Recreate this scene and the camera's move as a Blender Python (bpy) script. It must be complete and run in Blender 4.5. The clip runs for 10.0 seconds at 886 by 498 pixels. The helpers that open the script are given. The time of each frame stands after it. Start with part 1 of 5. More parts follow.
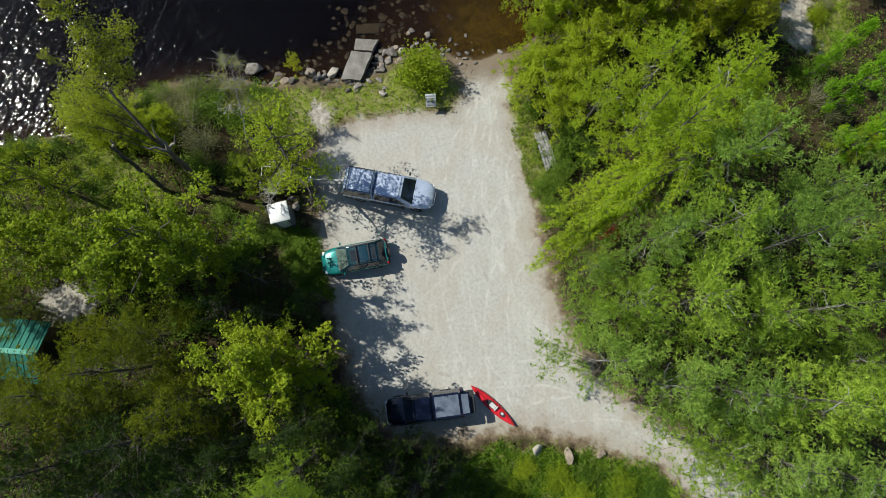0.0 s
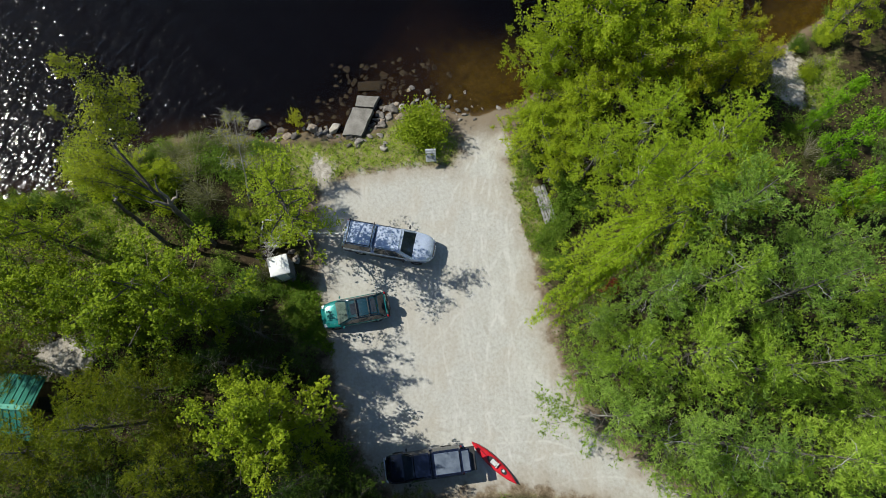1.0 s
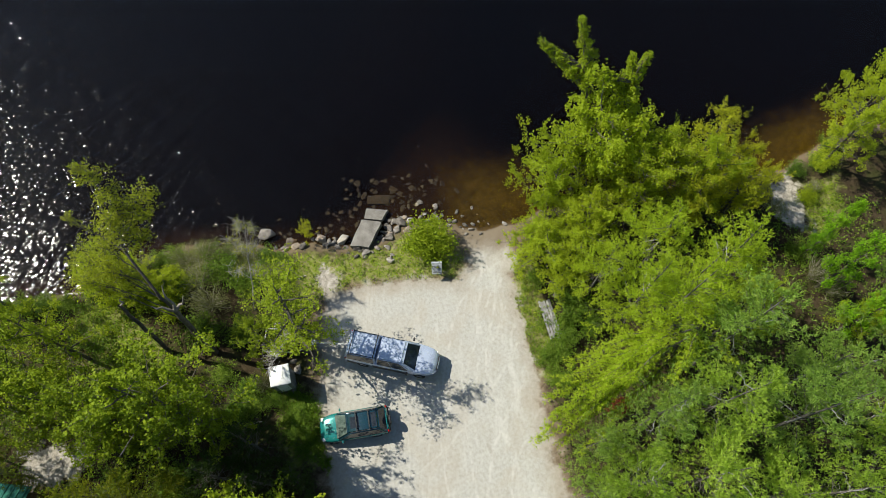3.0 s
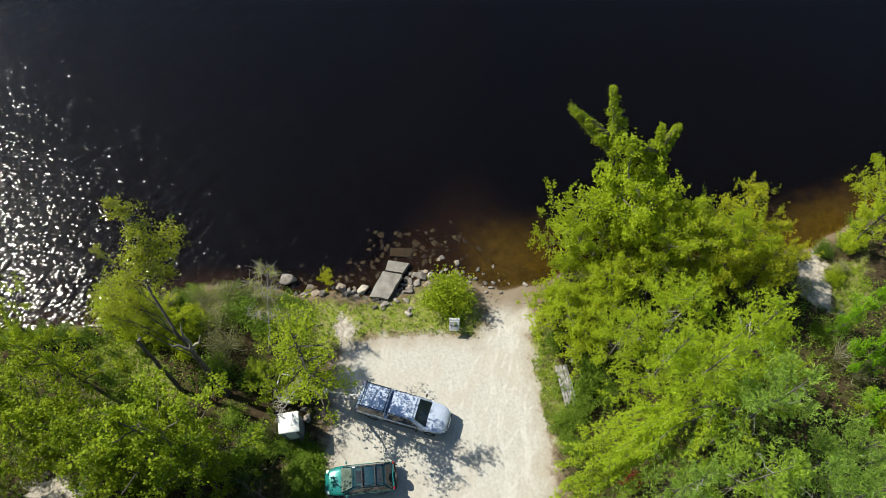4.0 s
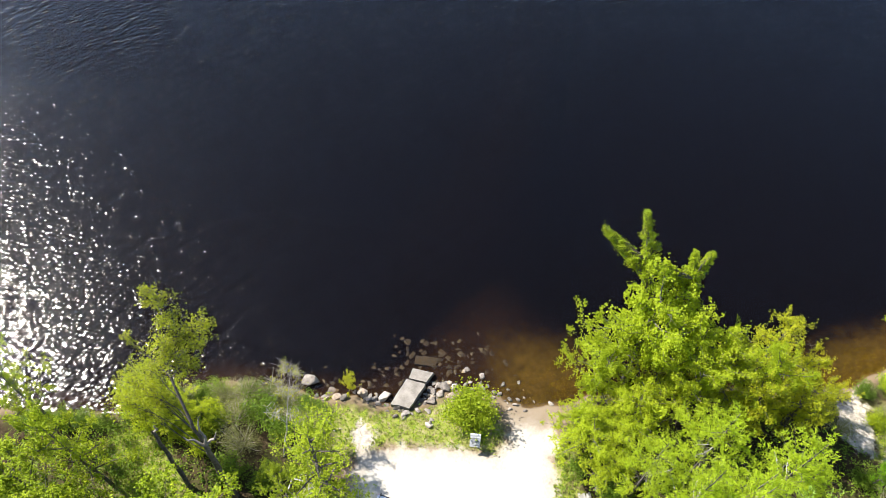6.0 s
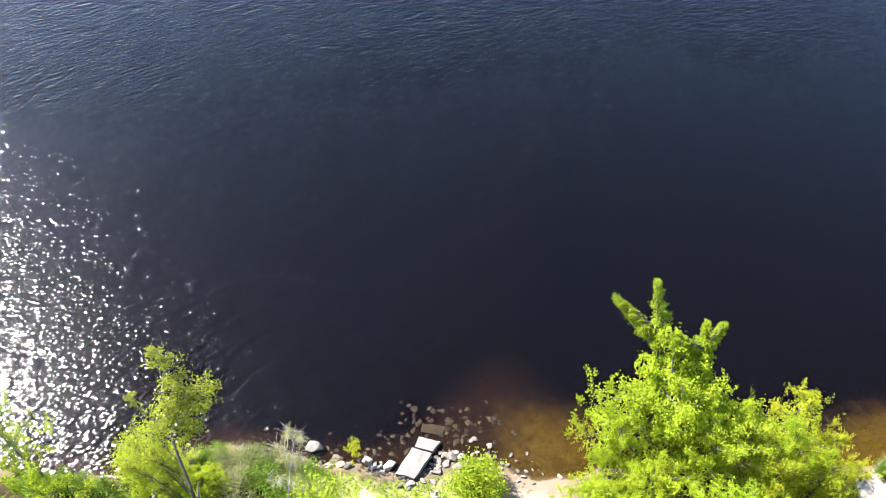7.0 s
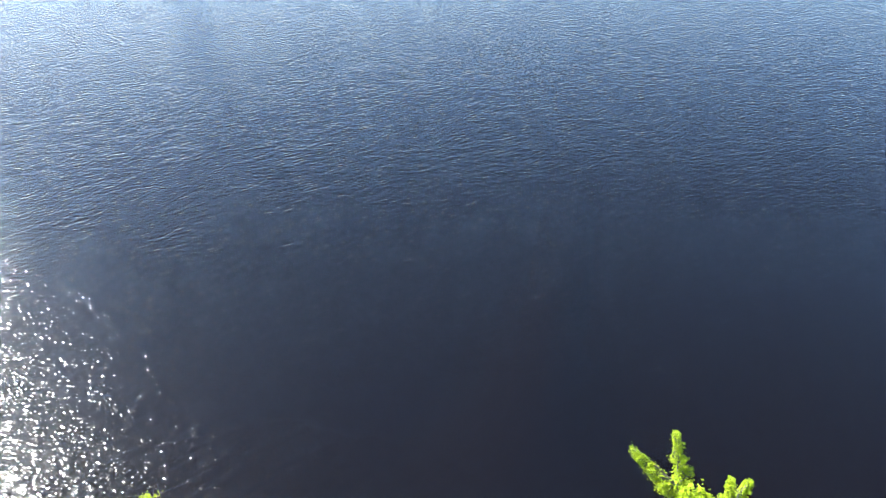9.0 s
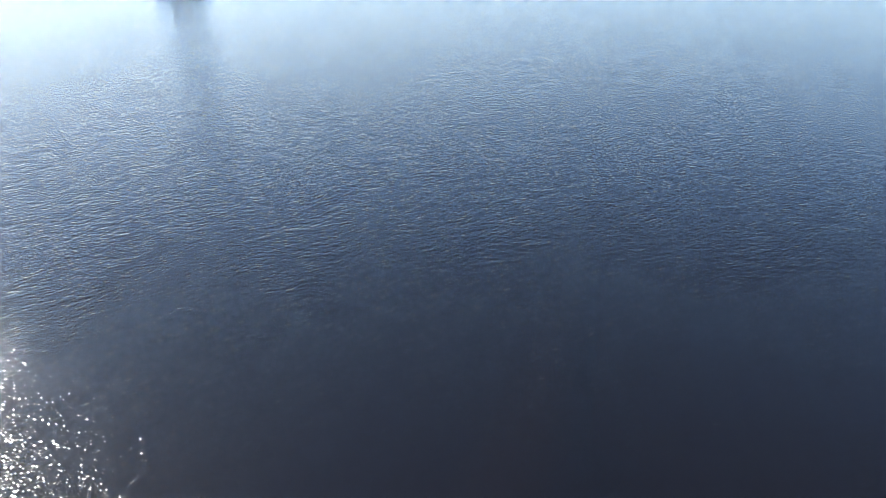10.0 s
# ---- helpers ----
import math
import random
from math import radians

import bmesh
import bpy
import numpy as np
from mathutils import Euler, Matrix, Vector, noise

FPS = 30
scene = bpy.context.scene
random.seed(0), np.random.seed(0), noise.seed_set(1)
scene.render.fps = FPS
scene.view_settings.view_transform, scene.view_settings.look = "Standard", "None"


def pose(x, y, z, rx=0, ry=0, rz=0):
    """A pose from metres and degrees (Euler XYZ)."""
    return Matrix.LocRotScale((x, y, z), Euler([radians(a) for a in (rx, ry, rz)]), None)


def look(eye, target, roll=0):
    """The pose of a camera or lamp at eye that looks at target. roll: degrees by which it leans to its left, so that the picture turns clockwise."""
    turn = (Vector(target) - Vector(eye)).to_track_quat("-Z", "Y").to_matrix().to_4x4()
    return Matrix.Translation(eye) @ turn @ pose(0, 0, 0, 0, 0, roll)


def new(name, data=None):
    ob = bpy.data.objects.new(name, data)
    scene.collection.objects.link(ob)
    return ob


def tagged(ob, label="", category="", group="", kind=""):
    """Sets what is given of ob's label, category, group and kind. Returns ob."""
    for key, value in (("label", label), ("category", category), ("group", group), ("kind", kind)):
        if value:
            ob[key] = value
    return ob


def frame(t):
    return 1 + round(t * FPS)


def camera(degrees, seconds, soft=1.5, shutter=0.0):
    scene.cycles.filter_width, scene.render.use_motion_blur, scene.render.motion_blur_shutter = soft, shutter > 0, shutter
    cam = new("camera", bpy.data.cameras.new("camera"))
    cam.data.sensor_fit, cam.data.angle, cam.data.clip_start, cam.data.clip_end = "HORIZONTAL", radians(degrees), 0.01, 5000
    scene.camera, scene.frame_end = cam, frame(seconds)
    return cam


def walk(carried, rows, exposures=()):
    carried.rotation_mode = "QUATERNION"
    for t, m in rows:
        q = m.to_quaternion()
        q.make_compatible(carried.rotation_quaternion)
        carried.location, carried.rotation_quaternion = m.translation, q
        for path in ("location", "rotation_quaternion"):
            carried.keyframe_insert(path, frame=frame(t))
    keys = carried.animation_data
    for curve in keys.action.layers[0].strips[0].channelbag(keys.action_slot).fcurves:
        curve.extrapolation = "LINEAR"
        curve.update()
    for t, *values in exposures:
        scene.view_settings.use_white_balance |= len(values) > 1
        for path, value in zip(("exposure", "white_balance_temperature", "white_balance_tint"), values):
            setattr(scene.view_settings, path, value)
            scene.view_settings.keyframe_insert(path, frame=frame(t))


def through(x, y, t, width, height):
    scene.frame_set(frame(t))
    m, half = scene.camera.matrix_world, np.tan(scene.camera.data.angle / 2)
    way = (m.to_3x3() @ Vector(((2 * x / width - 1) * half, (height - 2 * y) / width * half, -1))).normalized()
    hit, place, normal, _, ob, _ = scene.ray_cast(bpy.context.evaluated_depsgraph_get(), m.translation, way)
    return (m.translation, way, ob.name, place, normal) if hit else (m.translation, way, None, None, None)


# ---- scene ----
cam = camera(65.7, 10.0, soft=0.75)

# ---- the walk: a drone hovers at one spot, turns left and tilts its gimbal up ----
HOVER = (0.0, 0.0, 43.0)
ROWS = [(0, 0, -81.53), (0.5, 0.03, -79.39), (1, 0.06, -77.1), (1.5, 0.07, -74.77), (2, 0.06, -72.43), (2.2, 0.03, -71.5), (3.3, -2.4, -66.3),
        (3.5, -3.27, -65.36), (4, -5.47, -63.04), (4.5, -7.33, -60.75), (5, -8.48, -58.45), (6.5, -10.84, -51.29), (7, -11.4, -48.4),
        (7.5, -11.82, -45.44), (8, -12.16, -42.43), (8.5, -12.44, -39.41), (9, -12.7, -36.35), (9.5, -12.83, -33.15), (10, -12.9, -29.7)]
walk(cam, [(t, pose(*HOVER, 90 + tilt, 0, -heading)) for t, heading, tilt in ROWS],
     exposures=[(0, 0.22, 6500, 6), (2, 0.3, 6600, 6), (3.5, 0.55, 6900, 6), (5, 1.02, 7000, 9), (6.5, 1.84, 6650, 14), (7.5, 2.42, 6250, 13), (8.5, 2.77, 6200, 7), (10, 2.35, 6400, 7)])

# ---- sky and sun ----
SUN_AZ, SUN_EL = -68.0, 45.5
world = bpy.data.worlds.new("sky")
scene.world = world
world.use_nodes = True
sky = world.node_tree.nodes.new("ShaderNodeTexSky")
sky.sky_type, sky.sun_disc = "NISHITA", False
sky.sun_elevation, sky.sun_rotation = radians(SUN_EL), radians(SUN_AZ)
sky.air_density, sky.dust_density, sky.ozone_density = 1.0, 3.0, 3.0
sky.altitude = 2500
world.node_tree.links.new(sky.outputs[0], world.node_tree.nodes["Background"].inputs[0])
world.node_tree.nodes["Background"].inputs[1].default_value = 0.106
sun = new("sun", bpy.data.lights.new("sun", "SUN"))
sun.data.energy, sun.data.angle, sun.data.color = 5.0, radians(0.5), (1.0, 0.95, 0.87)
TO_SUN = Vector((math.sin(radians(SUN_AZ)) * math.cos(radians(SUN_EL)), math.cos(radians(SUN_AZ)) * math.cos(radians(SUN_EL)), math.sin(radians(SUN_EL))))
sun.matrix_basis = look(TO_SUN * 100, (0, 0, 0))


# ---- materials ----
class Nodes:
    """A short way to write a node material."""

    def __init__(self, name):
        self.m = bpy.data.materials.new(name)
        self.m.use_nodes = True
        self.t = self.m.node_tree
        self.b = self.t.nodes["Principled BSDF"]
        self.out = self.t.nodes["Material Output"]

    def add(self, kind):
        return self.t.nodes.new("ShaderNode" + kind)

    def put(self, socket, value):
        if isinstance(value, bpy.types.NodeSocket):
            self.t.links.new(value, socket)
        elif isinstance(value, tuple) and len(value) == 3 and socket.type == "RGBA":
            socket.default_value = (*value, 1)
        else:
            socket.default_value = value

    def place(self, scale=(1, 1, 1), turn=0):
        g = self.add("NewGeometry")
        mp = self.add("Mapping")
        self.put(mp.inputs[0], g.outputs["Position"])
        mp.inputs["Scale"].default_value = scale
        mp.inputs["Rotation"].default_value = (0, 0, radians(turn))
        return mp.outputs[0]

    def turned(self, turn, size):
        """Places along and across a direction, in lengths of the given size."""
        mp = self.add("Mapping")
        mp.vector_type = "TEXTURE"
        self.put(mp.inputs[0], self.add("NewGeometry").outputs["Position"])
        mp.inputs["Rotation"].default_value = (0, 0, radians(turn))
        mp.inputs["Scale"].default_value = (size[0], size[1], 1)
        return mp.outputs[0]

    def noise(self, scale, detail=3, rough=0.55, at=None, distort=0.0):
        n = self.add("TexNoise")
        self.put(n.inputs["Vector"], at or self.place())
        n.inputs["Scale"].default_value, n.inputs["Detail"].default_value = scale, detail
        n.inputs["Roughness"].default_value, n.inputs["Distortion"].default_value = rough, distort
        return n.outputs[0]

    def math(self, op, a, b=0.0, clamp=False):
        n = self.add("Math")
        n.operation, n.use_clamp = op, clamp
        self.put(n.inputs[0], a)
        self.put(n.inputs[1], b)
        return n.outputs[0]

    def span(self, v, lo, hi):
        n = self.add("MapRange")
        n.interpolation_type = "SMOOTHSTEP"
        self.put(n.inputs[0], v)
        n.inputs[1].default_value, n.inputs[2].default_value = lo, hi
        return n.outputs[0]

    def ramp(self, v, stops):
        n = self.add("ValToRGB")
        el = n.color_ramp.elements
        while len(el) < len(stops):
            el.new(0.5)
        for e, (p, c) in zip(el, stops):
            e.position, e.color = p, (*c, 1)
        self.put(n.inputs[0], v)
        return n.outputs[0]

    def mix(self, f, a, b, how="MIX"):
        n = self.add("Mix")
        n.data_type, n.blend_type = "RGBA", how
        self.put(n.inputs[0], f)
        self.put(n.inputs[6], a)
        self.put(n.inputs[7], b)
        return n.outputs[2]

    def attribute(self, name):
        n = self.add("Attribute")
        n.attribute_name = name
        return n.outputs["Fac"]

    def bump(self, v, strength, distance):
        n = self.add("Bump")
        n.inputs["Strength"].default_value, n.inputs["Distance"].default_value = strength, distance
        self.put(n.inputs["Height"], v)
        return n.outputs[0]

    def done(self, color, rough=0.8, metal=0.0, normal=None, spec=0.5, coat=0.0):
        self.put(self.b.inputs["Base Color"], color)
        self.put(self.b.inputs["Roughness"], rough)
        self.put(self.b.inputs["Metallic"], metal)
        self.b.inputs["Specular IOR Level"].default_value = spec
        self.b.inputs["Coat Weight"].default_value = coat
        if normal:
            self.put(self.b.inputs["Normal"], normal)
        return self.m


def surface(name, a, b, scale=3.0, fine=40.0, rough=0.8, metal=0.0, bump=0.02, spec=0.4, coat=0.0, vary=0.0):
    """Two tones at a large and a fine scale, with a fine relief."""
    n = Nodes(name)
    f = n.math("ADD", n.math("MULTIPLY", n.noise(scale, 4), 0.6), n.math("MULTIPLY", n.noise(fine, 3), 0.4))
    c = n.mix(n.span(f, 0.32, 0.68), a, b)
    if vary:
        r = n.add("ObjectInfo").outputs["Random"]
        c = n.mix(1.0, c, n.ramp(r, [(0, (1 - vary,) * 3), (1, (1 + vary,) * 3)]), "MULTIPLY")
    return n.done(c, rough, metal, n.bump(n.noise(fine, 3), 0.6, bump) if bump else None, spec, coat)


def leaf(name, dark, mid, light, through, share=0.35, tone=0.45, grain=1.0):
    """Leaf blades: each one its own tone, with light coming through."""
    n = Nodes(name)
    r = n.add("NewGeometry").outputs["Random Per Island"]
    o = n.add("ObjectInfo").outputs["Random"]
    big = n.noise(0.55, 3)
    spray = n.math("SUBTRACT", n.noise(4.2, 2, 0.5), 0.5)
    v = n.math("ADD", n.math("MULTIPLY", n.math("SUBTRACT", r, 0.5), 0.45 * grain), n.math("ADD", n.math("ADD", n.math("MULTIPLY", big, 0.6), 0.22), n.math("MULTIPLY", n.math("SUBTRACT", o, 0.5), tone)))
    v = n.math("ADD", v, n.math("MULTIPLY", spray, 1.5 * grain))
    c = n.ramp(v, [(0.08, dark), (0.5, mid), (0.92, light)])
    n.done(c, 0.6, spec=0.12)
    tr = n.add("BsdfTranslucent")
    n.put(tr.inputs[0], n.mix(0.75, c, through))
    mx = n.add("MixShader")
    mx.inputs[0].default_value = share
    n.put(mx.inputs[1], n.b.outputs[0])
    n.put(mx.inputs[2], tr.outputs[0])
    n.put(n.out.inputs[0], mx.outputs[0])
    return n.m


LEAF_MAPLE = leaf("maple leaves", (0.058, 0.102, 0.007), (0.168, 0.238, 0.012), (0.305, 0.375, 0.022), (0.40, 0.52, 0.02), 0.34, grain=0.85)
LEAF_LIME = leaf("young leaves", (0.118, 0.182, 0.009), (0.246, 0.328, 0.016), (0.37, 0.435, 0.03), (0.60, 0.71, 0.025), 0.46, grain=0.6)
LEAF_OLIVE = leaf("olive leaves", (0.15, 0.185, 0.01), (0.29, 0.335, 0.016), (0.44, 0.47, 0.035), (0.66, 0.68, 0.03), 0.5, grain=0.7)
LEAF_ALDER = leaf("alder leaves", (0.07, 0.12, 0.008), (0.18, 0.235, 0.013), (0.33, 0.37, 0.03), (0.52, 0.58, 0.025), 0.45, grain=0.8)
LEAF_SHRUB = leaf("shrub leaves", (0.03, 0.07, 0.008), (0.085, 0.155, 0.014), (0.17, 0.24, 0.03), (0.28, 0.42, 0.02), 0.32)
LEAF_GREY = leaf("grey twiggy leaves", (0.07, 0.08, 0.03), (0.13, 0.14, 0.055), (0.20, 0.20, 0.09), (0.26, 0.30, 0.07), 0.3, grain=0.5)
LEAF_RED = leaf("red leaves", (0.12, 0.02, 0.012), (0.22, 0.04, 0.02), (0.32, 0.08, 0.04), (0.35, 0.06, 0.03))
NEEDLES = leaf("pine needles", (0.085, 0.15, 0.022), (0.25, 0.38, 0.043), (0.42, 0.55, 0.08), (0.55, 0.73, 0.05), 0.42)
LEAF_VIVID = leaf("vivid green leaves", (0.06, 0.145, 0.006), (0.145, 0.31, 0.012), (0.27, 0.46, 0.022), (0.36, 0.66, 0.02), 0.42, grain=0.8)
NEEDLES_BLUE = leaf("bluish pine needles", (0.07, 0.135, 0.03), (0.21, 0.335, 0.058), (0.38, 0.51, 0.105), (0.48, 0.66, 0.07), 0.40)
NEEDLES_LIME = leaf("new pine needles", (0.16, 0.235, 0.016), (0.32, 0.44, 0.03), (0.48, 0.585, 0.052), (0.64, 0.78, 0.04), 0.48, grain=0.8)
NEEDLES_OLD = leaf("yellowed pine needles", (0.022, 0.042, 0.005), (0.11, 0.15, 0.010), (0.29, 0.315, 0.022), (0.42, 0.48, 0.02), 0.3)
# Needles near black: the wood's deep shade is put into their colour.
NEEDLES_SHADE = leaf("spruce needles darkened for shade", (0.010, 0.026, 0.004), (0.030, 0.060, 0.008), (0.075, 0.12, 0.014), (0.12, 0.19, 0.015), 0.14)
GRASS = leaf("grass blades", (0.03, 0.085, 0.006), (0.095, 0.205, 0.013), (0.23, 0.35, 0.028), (0.32, 0.5, 0.02), 0.38)
GRASS_SHORT = leaf("short grass blades", (0.08, 0.145, 0.01), (0.20, 0.31, 0.022), (0.36, 0.46, 0.04), (0.48, 0.62, 0.03), 0.4)
STRAW = leaf("dry grass", (0.10, 0.09, 0.03), (0.19, 0.17, 0.07), (0.30, 0.26, 0.12), (0.3, 0.28, 0.1), 0.2)
BARK = surface("grey bark", (0.045, 0.039, 0.03), (0.145, 0.128, 0.104), 6, 45, 0.9, bump=0.015, vary=0.25)
BARK_PALE = surface("pale dead wood", (0.33, 0.29, 0.24), (0.55, 0.5, 0.44), 5, 50, 0.85, bump=0.01)
BARK_GREY = surface("bare grey limb", (0.22, 0.205, 0.185), (0.46, 0.44, 0.41), 5, 50, 0.9, bump=0.01)
BARK_STUB = surface("splintered wood", (0.10, 0.085, 0.07), (0.34, 0.30, 0.25), 7, 50, 0.9, bump=0.012)
BARK_PINE = surface("pine bark", (0.05, 0.043, 0.036), (0.17, 0.155, 0.135), 5, 40, 0.9, bump=0.015)
GRANITE = surface("granite", (0.055, 0.048, 0.042), (0.19, 0.172, 0.15), 5, 22, 0.85, bump=0.02, vary=0.35)
GRANITE_PALE = surface("pale granite", (0.11, 0.096, 0.083), (0.29, 0.268, 0.237), 5, 20, 0.85, bump=0.015)
GRANITE_CREAM = surface("cream granite", (0.27, 0.245, 0.20), (0.43, 0.40, 0.345), 4, 20, 0.85, bump=0.015)
GRANITE_TAN = surface("tan granite", (0.17, 0.135, 0.10), (0.34, 0.28, 0.22), 4, 20, 0.85, bump=0.015)
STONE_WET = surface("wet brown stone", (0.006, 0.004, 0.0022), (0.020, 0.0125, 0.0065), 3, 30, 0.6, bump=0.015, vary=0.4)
CONCRETE = surface("weathered concrete", (0.12, 0.112, 0.097), (0.245, 0.232, 0.207), 1.6, 28, 0.9, bump=0.02)
TIMBER = surface("silvered timber", (0.10, 0.098, 0.092), (0.33, 0.325, 0.31), 4, 60, 0.85, bump=0.008, vary=0.2)


# ---- mesh helpers ----
def part(name, bm, material, parent=None, label="", smooth=40, bevel=0.0):
    """Links a bmesh as one mesh object under a thing or a part."""
    if bevel:
        bmesh.ops.bevel(bm, geom=list(bm.edges), offset=bevel, segments=2, affect="EDGES", clamp_overlap=True)
    bmesh.ops.recalc_face_normals(bm, faces=bm.faces)
    me = bpy.data.meshes.new(name)
    bm.to_mesh(me)
    bm.free()
    me.materials.append(material)
    if smooth:
        me.polygons.foreach_set("use_smooth", [True] * len(me.polygons))
        me.set_sharp_from_angle(angle=radians(smooth))
    ob = new(name, me)
    ob.parent = parent
    if label:
        ob["label"] = label
    return ob


def thing(name, m, label, category, group=""):
    ob = new(name)
    ob.matrix_basis = m
    ob.empty_display_size = 0.2
    return tagged(ob, label, category, group)


def box(c, s, m=None, bm=None):
    bm = bm or bmesh.new()
    t = Matrix.Translation(c) @ (m or Matrix()) @ Matrix.Diagonal((*s, 1))
    bmesh.ops.create_cube(bm, size=1, matrix=t)
    return bm


def rod(p, q, r, r2=None, n=10, bm=None):
    bm = bm or bmesh.new()
    p, q = Vector(p), Vector(q)
    m = Matrix.Translation((p + q) / 2) @ (q - p).to_track_quat("Z", "Y").to_matrix().to_4x4()
    bmesh.ops.create_cone(bm, cap_ends=True, segments=n, radius1=r, radius2=r if r2 is None else r2, depth=(q - p).length, matrix=m)
    return bm


def loft(rings, bm=None):
    """Skins closed rings of equal count, with both ends capped."""
    bm = bm or bmesh.new()
    vs = [[bm.verts.new(p) for p in ring] for ring in rings]
    n = len(vs[0])
    for a, b in zip(vs, vs[1:]):
        for i in range(n):
            bm.faces.new((a[i], a[(i + 1) % n], b[(i + 1) % n], b[i]))
    bm.faces.new(vs[0][::-1])
    bm.faces.new(vs[-1])
    return bm


def mesh_np(name, verts, faces, material):
    """A mesh from arrays: verts (n, 3), faces (m, k)."""
    me = bpy.data.meshes.new(name)
    faces = np.asarray(faces, dtype=np.int32)
    m, k = faces.shape
    me.vertices.add(len(verts))
    me.vertices.foreach_set("co", np.asarray(verts, dtype=np.float32).ravel())
    me.loops.add(m * k)
    me.loops.foreach_set("vertex_index", faces.ravel())
    me.polygons.add(m)
    me.polygons.foreach_set("loop_start", np.arange(0, m * k, k, dtype=np.int32))
    me.update(calc_edges=True)
    me.materials.append(material)
    return me


def unit(v):
    return v / np.maximum(np.linalg.norm(v, axis=-1, keepdims=True), 1e-9)


def leaves(rng, at, size, up=0.8):
    """A rhombic blade at each place, tilted at random about the horizontal."""
    n = len(at)
    nor = unit(rng.normal(0, 0.52, (n, 3)) + (-0.25, 0.1, up + 0.1))
    t = unit(np.cross(nor, rng.normal(0, 1, (n, 3))))
    b = np.cross(nor, t)
    L = size * rng.uniform(0.65, 1.3, (n, 1))
    fold = nor * L * 0.15
    v = np.stack([at + t * L * 0.5, at + b * L * 0.36 + fold, at - t * L * 0.5, at - b * L * 0.36 + fold], 1).reshape(-1, 3)
    return v, np.arange(4 * n).reshape(n, 4)


def needles(rng, at, way, length, count, width):
    """A brush of fine triangles about each shoot."""
    n = len(at)
    a = np.repeat(at, count, 0)
    d = unit(np.repeat(way, count, 0) * 0.75 + rng.normal(0, 0.62, (n * count, 3)) + (0, 0, 0.18))
    L = length * rng.uniform(0.6, 1.25, (n * count, 1))
    s = unit(np.cross(d, rng.normal(0, 1, d.shape))) * width
    v = np.stack([a - s, a + s, a + d * L], 1).reshape(-1, 3)
    return v, np.arange(3 * n * count).reshape(-1, 3)


def tubes(segs, sides=5):
    """Tapered sticks: rows of p, q, r at p, r at q; thin twigs have three sides."""
    if sides > 3:
        thick, thin = [t for t in segs if t[2] > 0.03], [t for t in segs if t[2] <= 0.03]
        if thick and thin:
            (va, fa), (vb, fb) = tubes(thick, sides), tubes(thin, 3)
            return np.concatenate([va, vb]), np.concatenate([fa, fb + len(va)])
    p, q = np.array([s[0] for s in segs], float), np.array([s[1] for s in segs], float)
    r0, r1 = np.array([s[2] for s in segs], float), np.array([s[3] for s in segs], float)
    d = unit(q - p)
    u = unit(np.cross(d, np.where(np.abs(d[:, 2:3]) > 0.9, (1.0, 0, 0), (0, 0, 1.0))))
    w = np.cross(d, u)
    ang = np.arange(sides) * 2 * np.pi / sides
    ring = u[:, None] * np.cos(ang)[None, :, None] + w[:, None] * np.sin(ang)[None, :, None]
    v = np.concatenate([p[:, None] + ring * r0[:, None, None], q[:, None] + ring * r1[:, None, None]], 1)
    base = (np.arange(len(segs)) * 2 * sides)[:, None, None]
    i = np.arange(sides)
    f = np.stack([i, (i + 1) % sides, (i + 1) % sides + sides, i + sides], 1)[None]
    return v.reshape(-1, 3), (f + base).reshape(-1, 4)


# ---- trees: a few grown forms of each kind, shared by the trees that look alike ----
def bend(rng, p, q, steps, wild):
    """Points from p to q with a slight wander."""
    k = np.linspace(0, 1, steps + 1)[:, None]
    w = np.cumsum(rng.normal(0, wild, (steps + 1, 3)), 0)
    w -= w[0] + (w[-1] - w[0]) * k
    return p + (q - p) * k + w


def stick(segs, pts, r0, r1):
    rr = np.linspace(r0, r1, len(pts))
    for i in range(len(pts) - 1):
        segs.append((pts[i], pts[i + 1], rr[i], rr[i + 1]))


def clumps(p, seed, s):
    """A smooth field in space that gathers foliage into clumps with gaps."""
    x, y, z = (p * s + seed * 1.7).T
    return (np.sin(x + np.sin(y * 1.3)) + np.sin(y * 1.1 + np.sin(z * 1.4)) + np.sin(z * 1.2 + np.sin(x * 1.5))) / 3 + 0.35 * np.sin(x * 2.7 + z) * np.sin(y * 2.9 - x)


